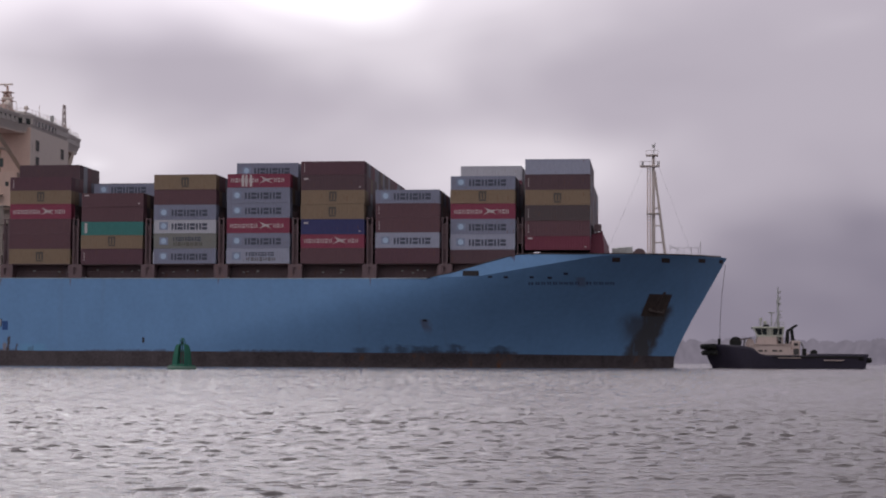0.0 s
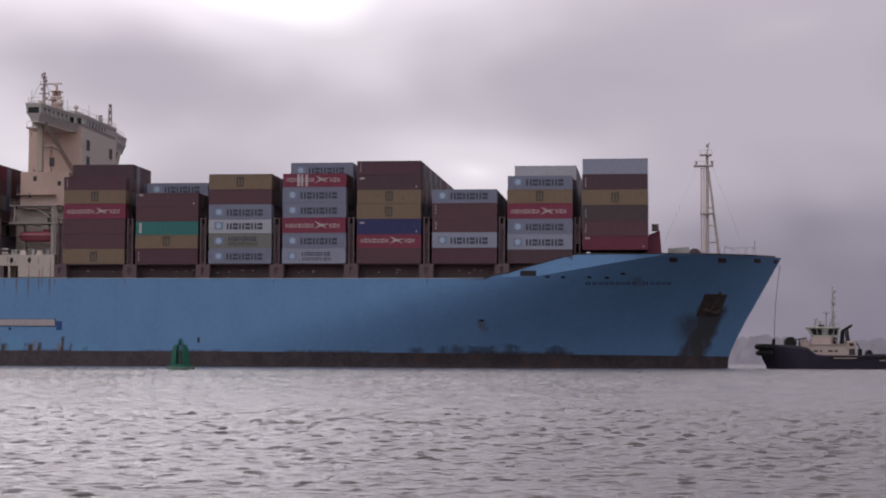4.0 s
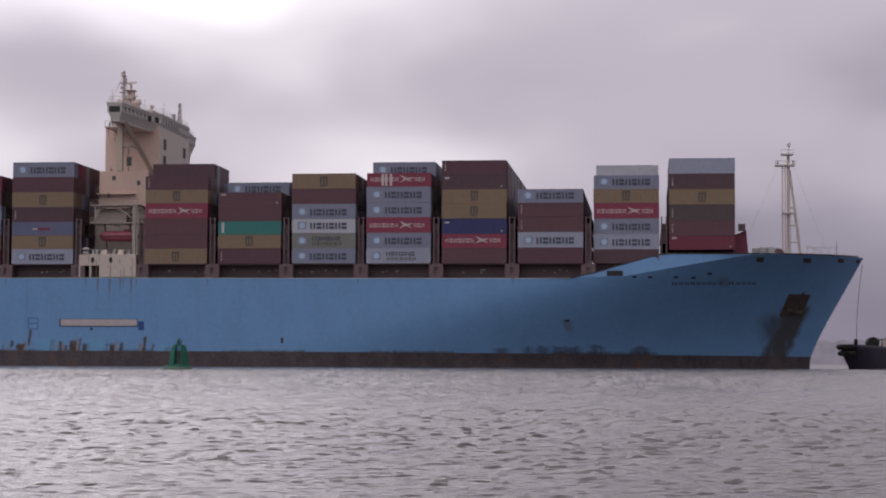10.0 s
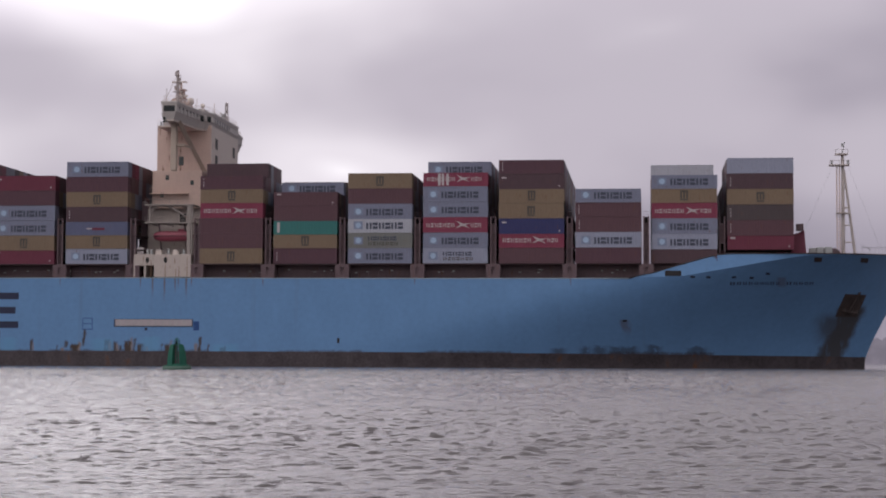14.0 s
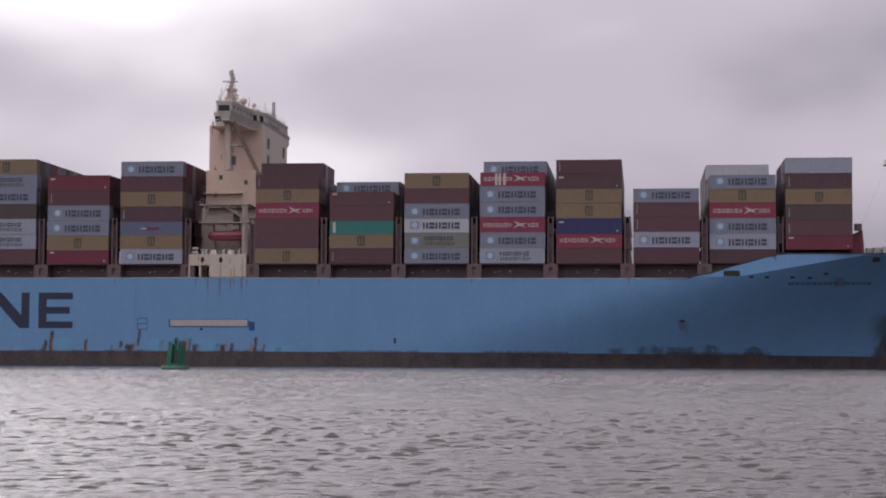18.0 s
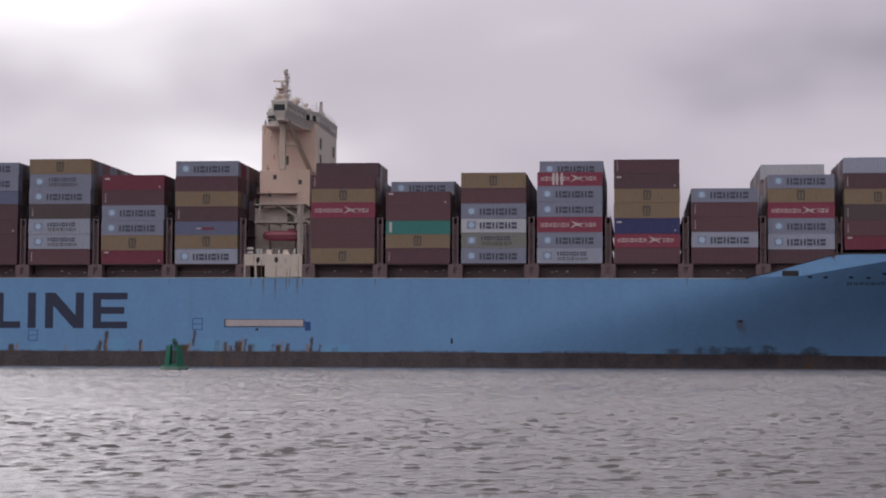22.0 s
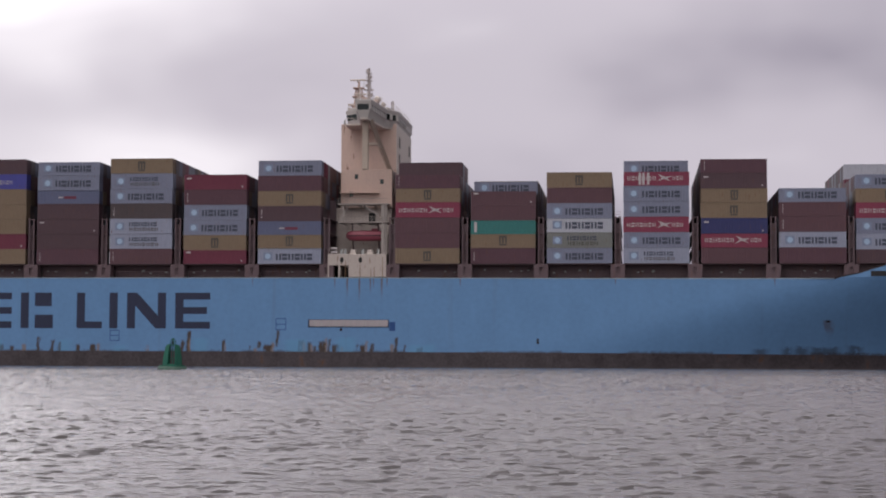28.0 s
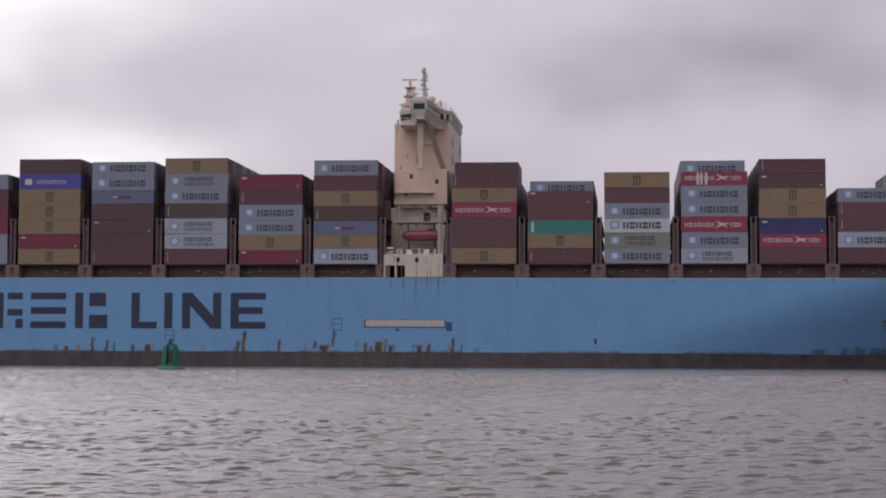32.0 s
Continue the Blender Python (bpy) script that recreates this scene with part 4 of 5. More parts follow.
def load_bay(mid, base, inset, near, rows):
    z = base
    heights = []
    for colour, marks, h in near:
        container(colour, marks, h, pose(mid + random.uniform(-0.05, 0.05), inset + random.uniform(-0.04, 0.04), z))
        heights.append(h)
        z += h + 0.012
    bm = B()
    n_rows = 22 if inset < 1 else (21 if inset < 2 else 19)
    for r in range(1, n_rows):
        tiers = [t for first, t in rows if r >= first][-1]
        z = base
        y = inset + r * ROW
        for k in range(tiers):
            h = heights[k] if k < len(heights) and not (inset == 1.5 and r >= 7) else HIGH
            if (mid, r, k) in SPECIAL:
                colour, marks, *size = SPECIAL[(mid, r, k)]
                container(colour, marks, size[0] if size else h, pose(mid, y, z))
            elif r < 3 or k >= tiers - 4 or r > n_rows - 3:
                L = LEN / 2
                box(bm, mid - L, mid + L, y, y + WID, z, z + h - 0.03)
            z += h + 0.012
    ob = part("container_rows", bm, M_BEHIND, None)
    tagged(ob, "rows of mixed steel containers stacked behind the outer row", "containers", kind="stuff")
    CARGO.append((ob, Matrix.Identity(4)))


for bay in BAYS:
    load_bay(*bay)


# ---- lashing bridges, pedestals and coamings between and below the stacks ----
def lashing_bridge(s, top, inset=0.15, base=17.05):
    """A tall frame across the deck: posts at the side, walkways with rails."""
    root = new("lashing_bridge")
    root.parent = SHIP
    tagged(root, "dark oxide-red steel lashing bridge")
    for ds in (-0.44, 0.44):
        bm = B()
        box(bm, s + ds - 0.13, s + ds + 0.13, inset, inset + 0.35, base - 0.45, top, 0.02)
        part("post", bm, M_LASH, root)
    z = base + 2.5
    while z < top + 0.2:
        bm = B()
        box(bm, s - 0.57, s + 0.57, inset + 0.05, 55.6, z - 0.12, z, 0)
        part("walkway", bm, M_LASH, root)
        bm = B()
        for dz in (0.5, 1.0):
            rod(bm, (s - 0.55, inset + 0.1, z + dz), (s + 0.55, inset + 0.1, z + dz), 0.03, 5)
        part("handrail", bm, M_LASH, root)
        z += 2.9
    bm = B()
    for a, b in ((-0.44, 0.44), (0.44, -0.44)):
        rod(bm, (s + a, inset + 0.3, base + 2.6), (s + b, inset + 0.3, base + 5.3), 0.05, 5)
    part("cross_brace", bm, M_LASH, root)
    bm = B()
    box(bm, s - 0.42, s + 0.42, inset + 0.7, inset + 0.76, base + 2.5, top - 1.25)
    part("panel", bm, M_LASH, root)
    if base > 20:
        return
    # pedestal: a heavy box with an opening
    bm = B()
    for a, b, z0, z1 in ((-1.35, -0.55, base - 0.4, BASE - 0.15), (0.55, 1.35, base - 0.4, BASE - 0.15), (-0.55, 0.55, BASE - 0.75, BASE - 0.15), (-0.55, 0.55, base - 0.4, base + 0.5)):
        box(bm, s + a, s + b, inset - 0.05, inset + 2.2, z0, z1, 0)
    # plate added behind the opening, so that it looks less black
    box(bm, s - 0.55, s + 0.55, inset + 0.3, inset + 0.45, base + 0.5, BASE - 0.75)
    part("pedestal", bm, M_LASH, root)


mids = [b[0] for b in BAYS]
gaps = [(a + b) / 2 for a, b in zip(mids, mids[1:]) if abs(a - b) < 16]
for s in gaps:
    if s < 120:
        lashing_bridge(s, 28.4, 0.25 if s < 108 else 0.6)
    else:
        lashing_bridge(s, 28.4, 2.6, 21.0)
for s in (39.0 - 14.3 + 1.1, 13.0 + 0.25):
    lashing_bridge(s, 28.4)


def coaming(s0, s1):
    """Dark hatch coaming and deck-edge rail under one bay."""
    bm = B()
    box(bm, s0, s1, 3.2, 3.5, 16.6, BASE - 0.2)
    part("hatch_coaming", bm, M_LASH, SHIP)
    bm = B()
    edge = 0.4 if s0 < 108 else 3.0
    box(bm, s0, s1, edge, 2 * BEAM - edge, BASE - 0.22, BASE - 0.02)
    part("hatch_cover", bm, M_LASH, SHIP)
    if s0 > 108:
        return
    bm = B()
    for z in (17.55, 18.1):
        rod(bm, (s0, 0.12, z), (s1, 0.12, z), 0.022, 4)
    s = s0
    while s <= s1:
        rod(bm, (s, 0.12, 16.6), (s, 0.12, 18.1), 0.025, 4)
        s += 1.9
    part("deck_rail", bm, M_LASH, SHIP)
    rnd = random.Random(int(s0 * 10))
    for i in range(4):
        s = rnd.uniform(s0 + 0.8, s1 - 0.8)
        bm = B()
        z = rnd.uniform(17.9, 18.6)
        rod(bm, (s - 0.22, 2.9, z), (s + 0.22, 2.9, z), 0.10, 6)
        part("deck_lamp" if i % 2 else "vent_head", bm, M_STEEL, SHIP)


for mid in mids[1:]:
    coaming(mid - 5.9, mid + 5.9)


# ================= the bow =================
def breakwater():
    root = new("breakwater")
    root.parent = SHIP
    tagged(root, "crimson steel breakwater ahead of the foremost stack")
    for sign in (-1, 1):
        bm = B()
        y0, y1 = BEAM + sign * (half_breadth(141.0, 20.6) - 0.9), BEAM
        pts = [(141.0, y0, 20.4), (141.0, y1, 20.6), (140.6, y1, 26.0), (140.6, y0, 26.0)]
        lo = [bm.verts.new(p) for p in pts]
        hi = [bm.verts.new((p[0] - 0.25, p[1], p[2])) for p in pts]
        bm.faces.new(lo)
        bm.faces.new(hi[::-1])
        for i in range(4):
            j = (i + 1) % 4
            bm.faces.new((lo[j], lo[i], hi[i], hi[j]))
        bmesh.ops.recalc_face_normals(bm, faces=bm.faces[:])
        part("plate", bm, C["crimson"], root)
        bm = B()
        prism(bm, [(138.1, 21.0), (141.1, 21.0), (140.7, 26.0), (138.6, 25.2)], y0 - 0.1, y0 + 0.1)
        part("side_plate", bm, C["crimson"], root)
    bm = B()
    box(bm, 139.2, 140.5, 5.2, 6.5, 25.9, 27.2, 0.05)
    part("box", bm, M_LASH, root)


breakwater()


def foremast():
    root = new("foremast")
    root.parent = SHIP
    tagged(root, "pale steel foremast with ladder, raking leg and platforms")
    y = BEAM
    bm = B()
    rod(bm, (150.25, y, 21.0), (150.25, y, 43.0), 0.40, 10, 0.30)
    part("column", bm, M_FOREMAST, root)
    bm = B()
    rod(bm, (150.255, y, 43.0), (150.65, y, 45.3), 0.09, 6)
    rod(bm, (150.2, y, 44.4), (150.2, y, 45.0), 0.2, 8)
    part("pole", bm, M_STEEL, root)
    bm = B()
    rod(bm, (152.75, y, 21.0), (150.5, y, 39.6), 0.30, 8, 0.22)
    part("raking_leg", bm, M_FOREMAST, root)
    for z in (25.2, 28.6, 32.2, 36.0):
        bm = B()
        rod(bm, (150.25, y, z), (152.75 - 2.25 * (z - 21) / 18.6, y, z), 0.13, 6)
        part("strut", bm, M_FOREMAST, root)
    bm = B()
    for dx in (-1.2, -0.6):
        rod(bm, (150.25 + dx, y, 21.0), (150.25 + dx, y, 40.5), 0.09, 5)
    z = 21.5
    while z < 40.4:
        rod(bm, (149.05, y, z), (149.65, y, z), 0.07, 4)
        z += 0.6
    part("ladder", bm, M_CREAM, root)
    for z, a, b in ((31.0, 148.9, 151.4), (40.6, 147.6, 151.5), (42.8, 148.8, 151.2)):
        bm = B()
        box(bm, a, b, y - 1.0, y + 1.0, z - 0.12, z + 0.12)
        for x in (a, (a + b) / 2, b):
            rod(bm, (x, y - 1.0, z), (x, y - 1.0, z + 0.9), 0.035, 4)
        rod(bm, (a, y - 1.0, z + 0.9), (b, y - 1.0, z + 0.9), 0.035, 4)
        part("platform", bm, M_FOREMAST, root)
    bm = B()
    rod(bm, (148.2, y, 40.3), (140.5, y, 22.5), 0.013, 4)
    rod(bm, (151.4, y, 40.3), (158.2, y, 22.0), 0.013, 4)
    part("stay", bm, M_STEEL, root)
    for a in (148.1, 151.2):
        bm = B()
        rod(bm, (a, y - 0.6, 40.7), (a, y - 0.6, 41.5), 0.2, 8)
        part("lantern", bm, M_STEEL, root)


foremast()


def fore_gear():
    """Windlass, vents and the light rail at the stem."""
    for s in (145.2, 147.5):
        bm = B()
        rod(bm, (s, 18, 22.2), (s, 24, 22.2), 0.9, 14)
        rod(bm, (s, 19.5, 22.2), (s, 20.0, 22.2), 1.3, 16)
        box(bm, s - 0.9, s + 0.9, 17.5, 24.5, 20.6, 21.7, 0.05)
        part("windlass", bm, M_LASH, SHIP, "dark anchor windlass on the foredeck")
    for s, y in ((144.2, 12), (143.0, 14), (145.6, 10.5)):
        bm = B()
        box(bm, s - 0.7, s + 0.7, y, y + 1.2, 21.0, 23.2, 0.08)
        part("vent", bm, M_STEEL, SHIP)
    bm = B()
    for s in np.arange(153.5, 160.5, 1.4):
        rod(bm, (s, 24.5, 21.0), (s, 24.5, 23.9), 0.035, 4)
    rod(bm, (153.3, 24.5, 23.9), (159.6, 24.5, 23.9), 0.04, 4)
    rod(bm, (153.3, 24.5, 24.4), (155.8, 24.5, 23.2), 0.035, 4)
    part("bow_rail", bm, M_STEEL, SHIP)
    bm = B()
    rod(bm, (159.6, BEAM, 21.5), (159.6, BEAM, 25.4), 0.06, 6)
    part("jackstaff", bm, M_STEEL, SHIP)


fore_gear()
# ================= the forward superstructure =================
def superstructure():
    root = new("superstructure")
    root.parent = SHIP
    tagged(root, "tall cream accommodation block with bridge wings")

    def piece(name, bm, mat_=M_CREAM, label=""):
        return part(name, bm, mat_, root, label)

    bm = B()
    box(bm, 13.2, 24.3, 16.5, 40.0, 17.0, 48.4, 0.12)
    piece("tower", bm)
    # separate fore skin in a paler tone: the light it catches, in colour
    bm = B()
    box(bm, 24.3, 24.4, 16.6, 39.9, 17.0, 48.3)
    piece("tower_front", bm, M_CREAMW, "fore face, painted paler for the light on it")
    # windows in the tower's fore face and side
    for y in (20.4, 35.8):
        for z in (38.0, 41.6, 45.0):
            bm = B()
            box(bm, 24.36, 24.46, y - 1.1, y + 1.1, z - 1.15, z + 1.15)
            pane_ = part("window", bm, M_PANE, root)
            bm = B()
            for c in (-1.16, 1.16):
                box(bm, 24.36, 24.50, y + c - 0.06, y + c + 0.06, z - 1.2, z + 1.2)
                box(bm, 24.36, 24.50, y - 1.1, y + 1.1, z + c - 0.06, z + c + 0.06)
            part("frame", bm, M_CREAMW, pane_)
    for s, z in ((18.2, 41.2), (20.4, 36.6), (15.5, 35.6)):
        bm = B()
        box(bm, s - 0.5, s + 0.5, 16.44, 16.55, z - 0.9, z + 0.9)
        part("window", bm, M_GLASS, root)
    bm = B()
    rod(bm, (13.8, 17.2, 48.4), (13.8, 17.2, 49.3), 0.2, 6)
    part("vent", bm, M_STEEL, root)
    # added plate that fills the black gap abaft the tower, in shadow tone
    bm = B()
    box(bm, 12.3, 13.5, 9.2, 9.4, 16.8, 32.4)
    piece("bulkhead", bm, M_LASH)
    # lower house, nearer the side
    bm = B()
    box(bm, 14.6, 24.6, 8.4, 48.0, 31.0, 38.4, 0.1)
    piece("lower_house", bm)
    # wall below the cream house, painted greyer for the shade there
    bm = B()
    box(bm, 13.5, 24.4, 9.6, 46.8, 17.0, 31.0)
    piece("boat_deck_house", bm, M_HOUSE, "recessed house wall behind the lifeboat, greyed for its shade")
    for s, z in ((16.6, 33.6), (22.6, 36.0), (17.6, 37.0)):
        bm = B()
        box(bm, s - 0.34, s + 0.34, 8.34, 8.45, z - 0.45, z + 0.45)
        part("window", bm, M_GLASS, root)
    bm = B()
    box(bm, 14.4, 22.0, 7.2, 8.4, 33.7, 33.85)
    for s in np.arange(14.5, 22.0, 1.5):
        rod(bm, (s, 7.25, 33.85), (s, 7.25, 34.9), 0.03, 4)
    rod(bm, (14.4, 7.25, 34.9), (22.0, 7.25, 34.9), 0.035, 4)
    piece("gallery", bm)
    # strut and raking brace that carry the wings
    for sign in (-1, 1):
        yy = lambda y: BEAM + sign * (BEAM - y)
        bm = B()
        box(bm, 19.3, 20.4, min(yy(4.2), yy(5.4)), max(yy(4.2), yy(5.4)), 38.0, 47.4, 0.05)
        piece("wing_strut", bm, M_STRUT)
        bm = B()
        rod(bm, (21.0, yy(3.6), 47.5), (23.4, yy(16.6), 38.2), 0.55, 4)
        piece("wing_brace", bm, M_STRUT)
        bm = B()
        box(bm, 19.6, 21.9, min(yy(4.6), yy(6.0)), max(yy(4.6), yy(6.0)), 42.75, 43.2, 0.04)
        piece("wing_tie", bm, M_STRUT)
        bm = B()
        rod(bm, (21.9, yy(5.4), 43.0), (22.2, yy(9.6), 42.9), 0.2, 6)
        piece("wing_tie", bm, M_STRUT)

    # the bridge: deep amidships, narrow at the wings, its walls leaning out to the sill
    def outline(gf, ga, ge):
        near = [(18.7 - ga, 0.0 - ge), (21.4 + gf, 0.0 - ge), (22.6 + gf, 14.0), (24.5 + gf, 17.5)]
        far = [(x, 2 * BEAM - y) for x, y in near[::-1]]
        return near + far + [(16.5 - ga, 42.4), (14.4 - ga, 40.4), (14.4 - ga, 16.0), (16.8 - ga, 14.0)]

    def loft(*levels):
        bm = B()
        rings = [[bm.verts.new((x, y, z)) for x, y in outline(*g)] for z, *g in levels]
        bm.faces.new(rings[0][::-1])
        bm.faces.new(rings[-1])
        for lo, hi in zip(rings, rings[1:]):
            for i in range(len(lo)):
                j = (i + 1) % len(lo)
                bm.faces.new((lo[i], lo[j], hi[j], hi[i]))
        bmesh.ops.recalc_face_normals(bm, faces=bm.faces[:])
        return bm

    piece("bridge_floor", loft((47.2, -0.55, -0.75, -0.5), (47.5, -0.5, -0.7, -0.45)), M_CREAMW)
    piece("bridge_front", loft((47.5, -0.5, -0.7, -0.45), (48.3, -0.25, -0.35, -0.2), (48.95, 0.0, 0.0, 0.0)), M_BRIDGE)
    part("bridge_glazing", loft((48.95, -0.1, -0.1, -0.1), (50.1, 0.05, 0.05, 0.05)), M_GLASS, root, "dark band of bridge glazing")
    piece("bridge_roof", loft((50.1, 0.15, 0.1, 0.1), (50.75, 0.3, 0.25, 0.25), (50.95, 0.25, 0.2, 0.2)), M_BRIDGE)
    # mullions on the near end and the fore side
    for s in (18.78, 21.32):
        bm = B()
        box(bm, s - 0.16, s + 0.16, -0.08, 0.12, 48.95, 50.1)
        part("mullion", bm, M_BRIDGE, root)
    for i in range(27):
        y = 1.2 + i * 2.08
        s = lerp_table([(0, 21.4), (14, 22.6), (17.5, 24.5), (38.9, 24.5), (42.4, 22.6), (56.4, 21.4)], y)
        w = 1.06 if y < 19 or y > 31 else 0.45
        bm = B()
        box(bm, s - 0.35, s + 0.06, y - w, y + w, 48.95, 50.1)
        part("mullion", bm, M_BRIDGE, root)
    # wheelhouse top
    bm = B()
    box(bm, 14.2, 22.6, 18.0, 38.4, 50.95, 51.9, 0.1)
    piece("monkey_island", bm, M_BRIDGE)
    bm = B()
    pts = outline(-0.2, -0.2, -0.2)
    for (a, b), (c, d) in zip(pts, pts[1:] + pts[:1]):
        n = max(1, int(math.hypot(c - a, d - b) / 2.0))
        for i in range(n):
            x, y = a + (c - a) * i / n, b + (d - b) * i / n
            rod(bm, (x, y, 50.9), (x, y, 52.0), 0.035, 4)
        for z in (51.4, 52.0):
            rod(bm, (a, b, z), (c, d, z), 0.035, 4)
    piece("roof_rail", bm, M_CREAMW)

    # masts and radar gear over the bridge
    def mast(s, y, z0, z1, r):
        bm = B()
        rod(bm, (s, y, z0), (s, y, z1), r, 8, r * 0.7)
        return bm

    def lattice(s, y, z0, z1, w0, w1, r):
        """Four legs that lean in, with rings and crossed bracing."""
        bm = B()
        n = max(2, int((z1 - z0) / 1.5))
        prev = None
        for i in range(n + 1):
            k = i / n
            w, z = w0 + (w1 - w0) * k, z0 + (z1 - z0) * k
            ring = [(s - w, y - w, z), (s + w, y - w, z), (s + w, y + w, z), (s - w, y + w, z)]
            for j in range(4):
                rod(bm, ring[j], ring[(j + 1) % 4], r * 0.7, 4)
                if prev:
                    rod(bm, prev[j], ring[j], r, 5)
                    rod(bm, prev[j], ring[(j + 1) % 4], r * 0.6, 4)
            prev = ring
        return bm

    bm = mast(20.5, 4.5, 50.9, 57.6, 0.36)
    for z, w in ((53.4, 0.9), (55.2, 0.7), (56.6, 0.5)):
        box(bm, 20.5 - w, 20.5 + w, 4.1, 4.9, z - 0.07, z + 0.07)
    for z, d in ((52.4, 0.5), (54.3, -0.45), (55.9, 0.4), (57.1, -0.35)):
        box(bm, 20.5 + d - 0.2, 20.5 + d + 0.2, 4.3, 4.7, z - 0.3, z + 0.3, 0.04)
    rod(bm, (20.5, 4.5, 57.0), (18.9, 1.0, 51.0), 0.05, 5)
    rod(bm, (20.5, 4.5, 56.5), (20.9, 9.5, 51.0), 0.05, 5)
    piece("signal_mast", bm, M_MAST, "weathered grey signal mast")
    piece("radar_mast", lattice(14.9, 28.2, 50.9, 57.4, 1.15, 0.55, 0.13), M_CREAM, "cream lattice radar mast")
    bm = mast(14.9, 28.2, 51.9, 58.8, 0.34)
    for z, w in ((53.6, 1.5), (55.6, 1.3), (57.4, 1.1)):
        box(bm, 14.9 - w, 14.9 + w, 27.0, 29.4, z - 0.06, z + 0.06)
    piece("radar_mast", bm, M_CREAM)
    for s, y, z, w in ((14.9, 26.9, 58.9, 1.6), (15.4, 27.0, 56.0, 1.3), (13.3, 29.4, 54.2, 0.9)):
        bm = B()
        box(bm, s - w, s + w, y - 0.2, y + 0.2, z - 0.16, z + 0.16, 0.05)
        rod(bm, (s, y, z - 0.5), (s, y, z - 0.1), 0.22, 8)
        part("radar_scanner", bm, M_CREAMW, root)
    for s, y, r in ((21.0, 12.5, 0.75), (17.8, 22.0, 0.6), (20.6, 24.0, 0.5)):
        bm = B()
        z = 50.95 if y < 18 else 51.9
        rod(bm, (s, y, z), (s, y, z + 1.1), 0.15, 6)
        bmesh.ops.create_uvsphere(bm, u_segments=12, v_segments=8, radius=r, matrix=Matrix.Translation((s, y, z + 1.1 + r * 0.8)))
        part("radome", bm, M_CREAMW, root)
    for s, y, h in ((19.2, 1.2, 1.7), (20.2, 8.0, 2.4), (21.4, 16.0, 1.9), (22.2, 27.5, 2.6), (21.8, 34.0, 1.6), (20.0, 44.0, 2.2), (19.6, 55.0, 2.0)):
        bm = B()
        rod(bm, (s, y, 50.9), (s, y, 51.9 + h), 0.06, 5)
        part("antenna", bm, M_CREAMW, root)
    for s, y in ((20.8, 10.2), (20.2, 14.6), (19.4, 6.6)):
        bm = B()
        box(bm, s - 0.6, s + 0.6, y - 0.6, y + 0.6, 50.9, 52.2, 0.06)
        part("deck_locker", bm, M_CREAM, root)
    piece("signal_mast", lattice(18.4, 54.4, 50.9, 58.4, 0.42, 0.2, 0.1), M_MAST)
    bm = B()
    rod(bm, (22.0, 36.0, 51.9), (22.0, 36.0, 53.4), 0.45, 8)
    part("vent", bm, M_STEEL, root)
    # open aft wing platform
    for sign in (-1, 1):
        yy = lambda y: BEAM + sign * (BEAM - y)
        bm = B()
        box(bm, 15.0, 18.2, min(yy(10.0), yy(17.0)), max(yy(10.0), yy(17.0)), 47.3, 47.6)
        for s in (15.1, 16.6, 18.1):
            rod(bm, (s, yy(10.1), 47.6), (s, yy(10.1), 48.7), 0.04, 4)
        rod(bm, (15.1, yy(10.1), 48.7), (18.1, yy(10.1), 48.7), 0.04, 4)
        piece("wing_platform", bm, M_CREAMW)

    # side decks by the lifeboat
    for z in (31.0, 27.55):
        bm = B()
        box(bm, 15.2, 24.9, 0.9, 4.6, z - 0.12, z + 0.12, 0.03)
        for s in (15.6, 18.6, 21.6, 24.4):
            box(bm, s - 0.14, s + 0.14, 4.6, 9.6, z - 0.12, z + 0.10)
        piece("side_deck", bm, M_POST)
        bm = B()
        for s in np.arange(15.3, 24.9, 1.6):
            rod(bm, (s, 1.0, z), (s, 1.0, z + 1.05), 0.035, 4)
        rod(bm, (15.3, 1.0, z + 1.05), (24.8, 1.0, z + 1.05), 0.035, 4)
        rod(bm, (15.3, 1.0, z + 0.55), (24.8, 1.0, z + 0.55), 0.03, 4)
        piece("side_rail", bm, M_POST)
    for s, w, z0 in ((16.2, 0.16, 27.6), (23.9, 0.34, 21.3), (24.5, 0.16, 21.3)):
        bm = B()
        box(bm, s - w, s + w, 1.1, 1.1 + 2 * w, z0, 31.0, 0.03)
        piece("post", bm, M_POST)
    bm = B()
    rod(bm, (23.4, 1.5, 28.6), (19.6, 1.5, 31.0), 0.16, 6)
    rod(bm, (15.6, 1.2, 27.6), (17.4, 1.2, 31.0), 0.10, 6)
    piece("crane_jib", bm, M_POST)
    # dark plate on the wall for the shade inside a doorway
    bm = B()
    box(bm, 19.9, 21.2, 9.5, 9.65, 27.7, 30.0)
    part("doorway", bm, M_HOLE, root)
    # white block at the ship's side, with a cargo opening
    bm = B()
    box(bm, 17.5, 24.7, 0.02, 6.0, 17.05, 21.4, 0.06)
    box(bm, 13.5, 17.5, 0.02, 6.0, 19.25, 21.4, 0.04)
    box(bm, 13.5, 13.75, 0.02, 6.0, 17.05, 19.25)
    box(bm, 15.55, 15.9, 0.02, 6.0, 17.05, 19.25)
    piece("side_house", bm, M_SIDE, "white side house with a dark opening")
    for s, z0, z1 in ((16.9, 17.1, 20.4), (19.7, 17.1, 19.6), (21.8, 17.1, 18.7), (22.4, 17.1, 19.1), (24.0, 17.1, 20.9), (16.1, 19.3, 19.9)):
        bm = B()
        prism(bm, [(s - 0.07, z0), (s + 0.09, z0), (s + 0.05, z1), (s - 0.03, z1 - 0.2)], 0.014, 0.05)
        part("rust_run", bm, M_RUN, root)
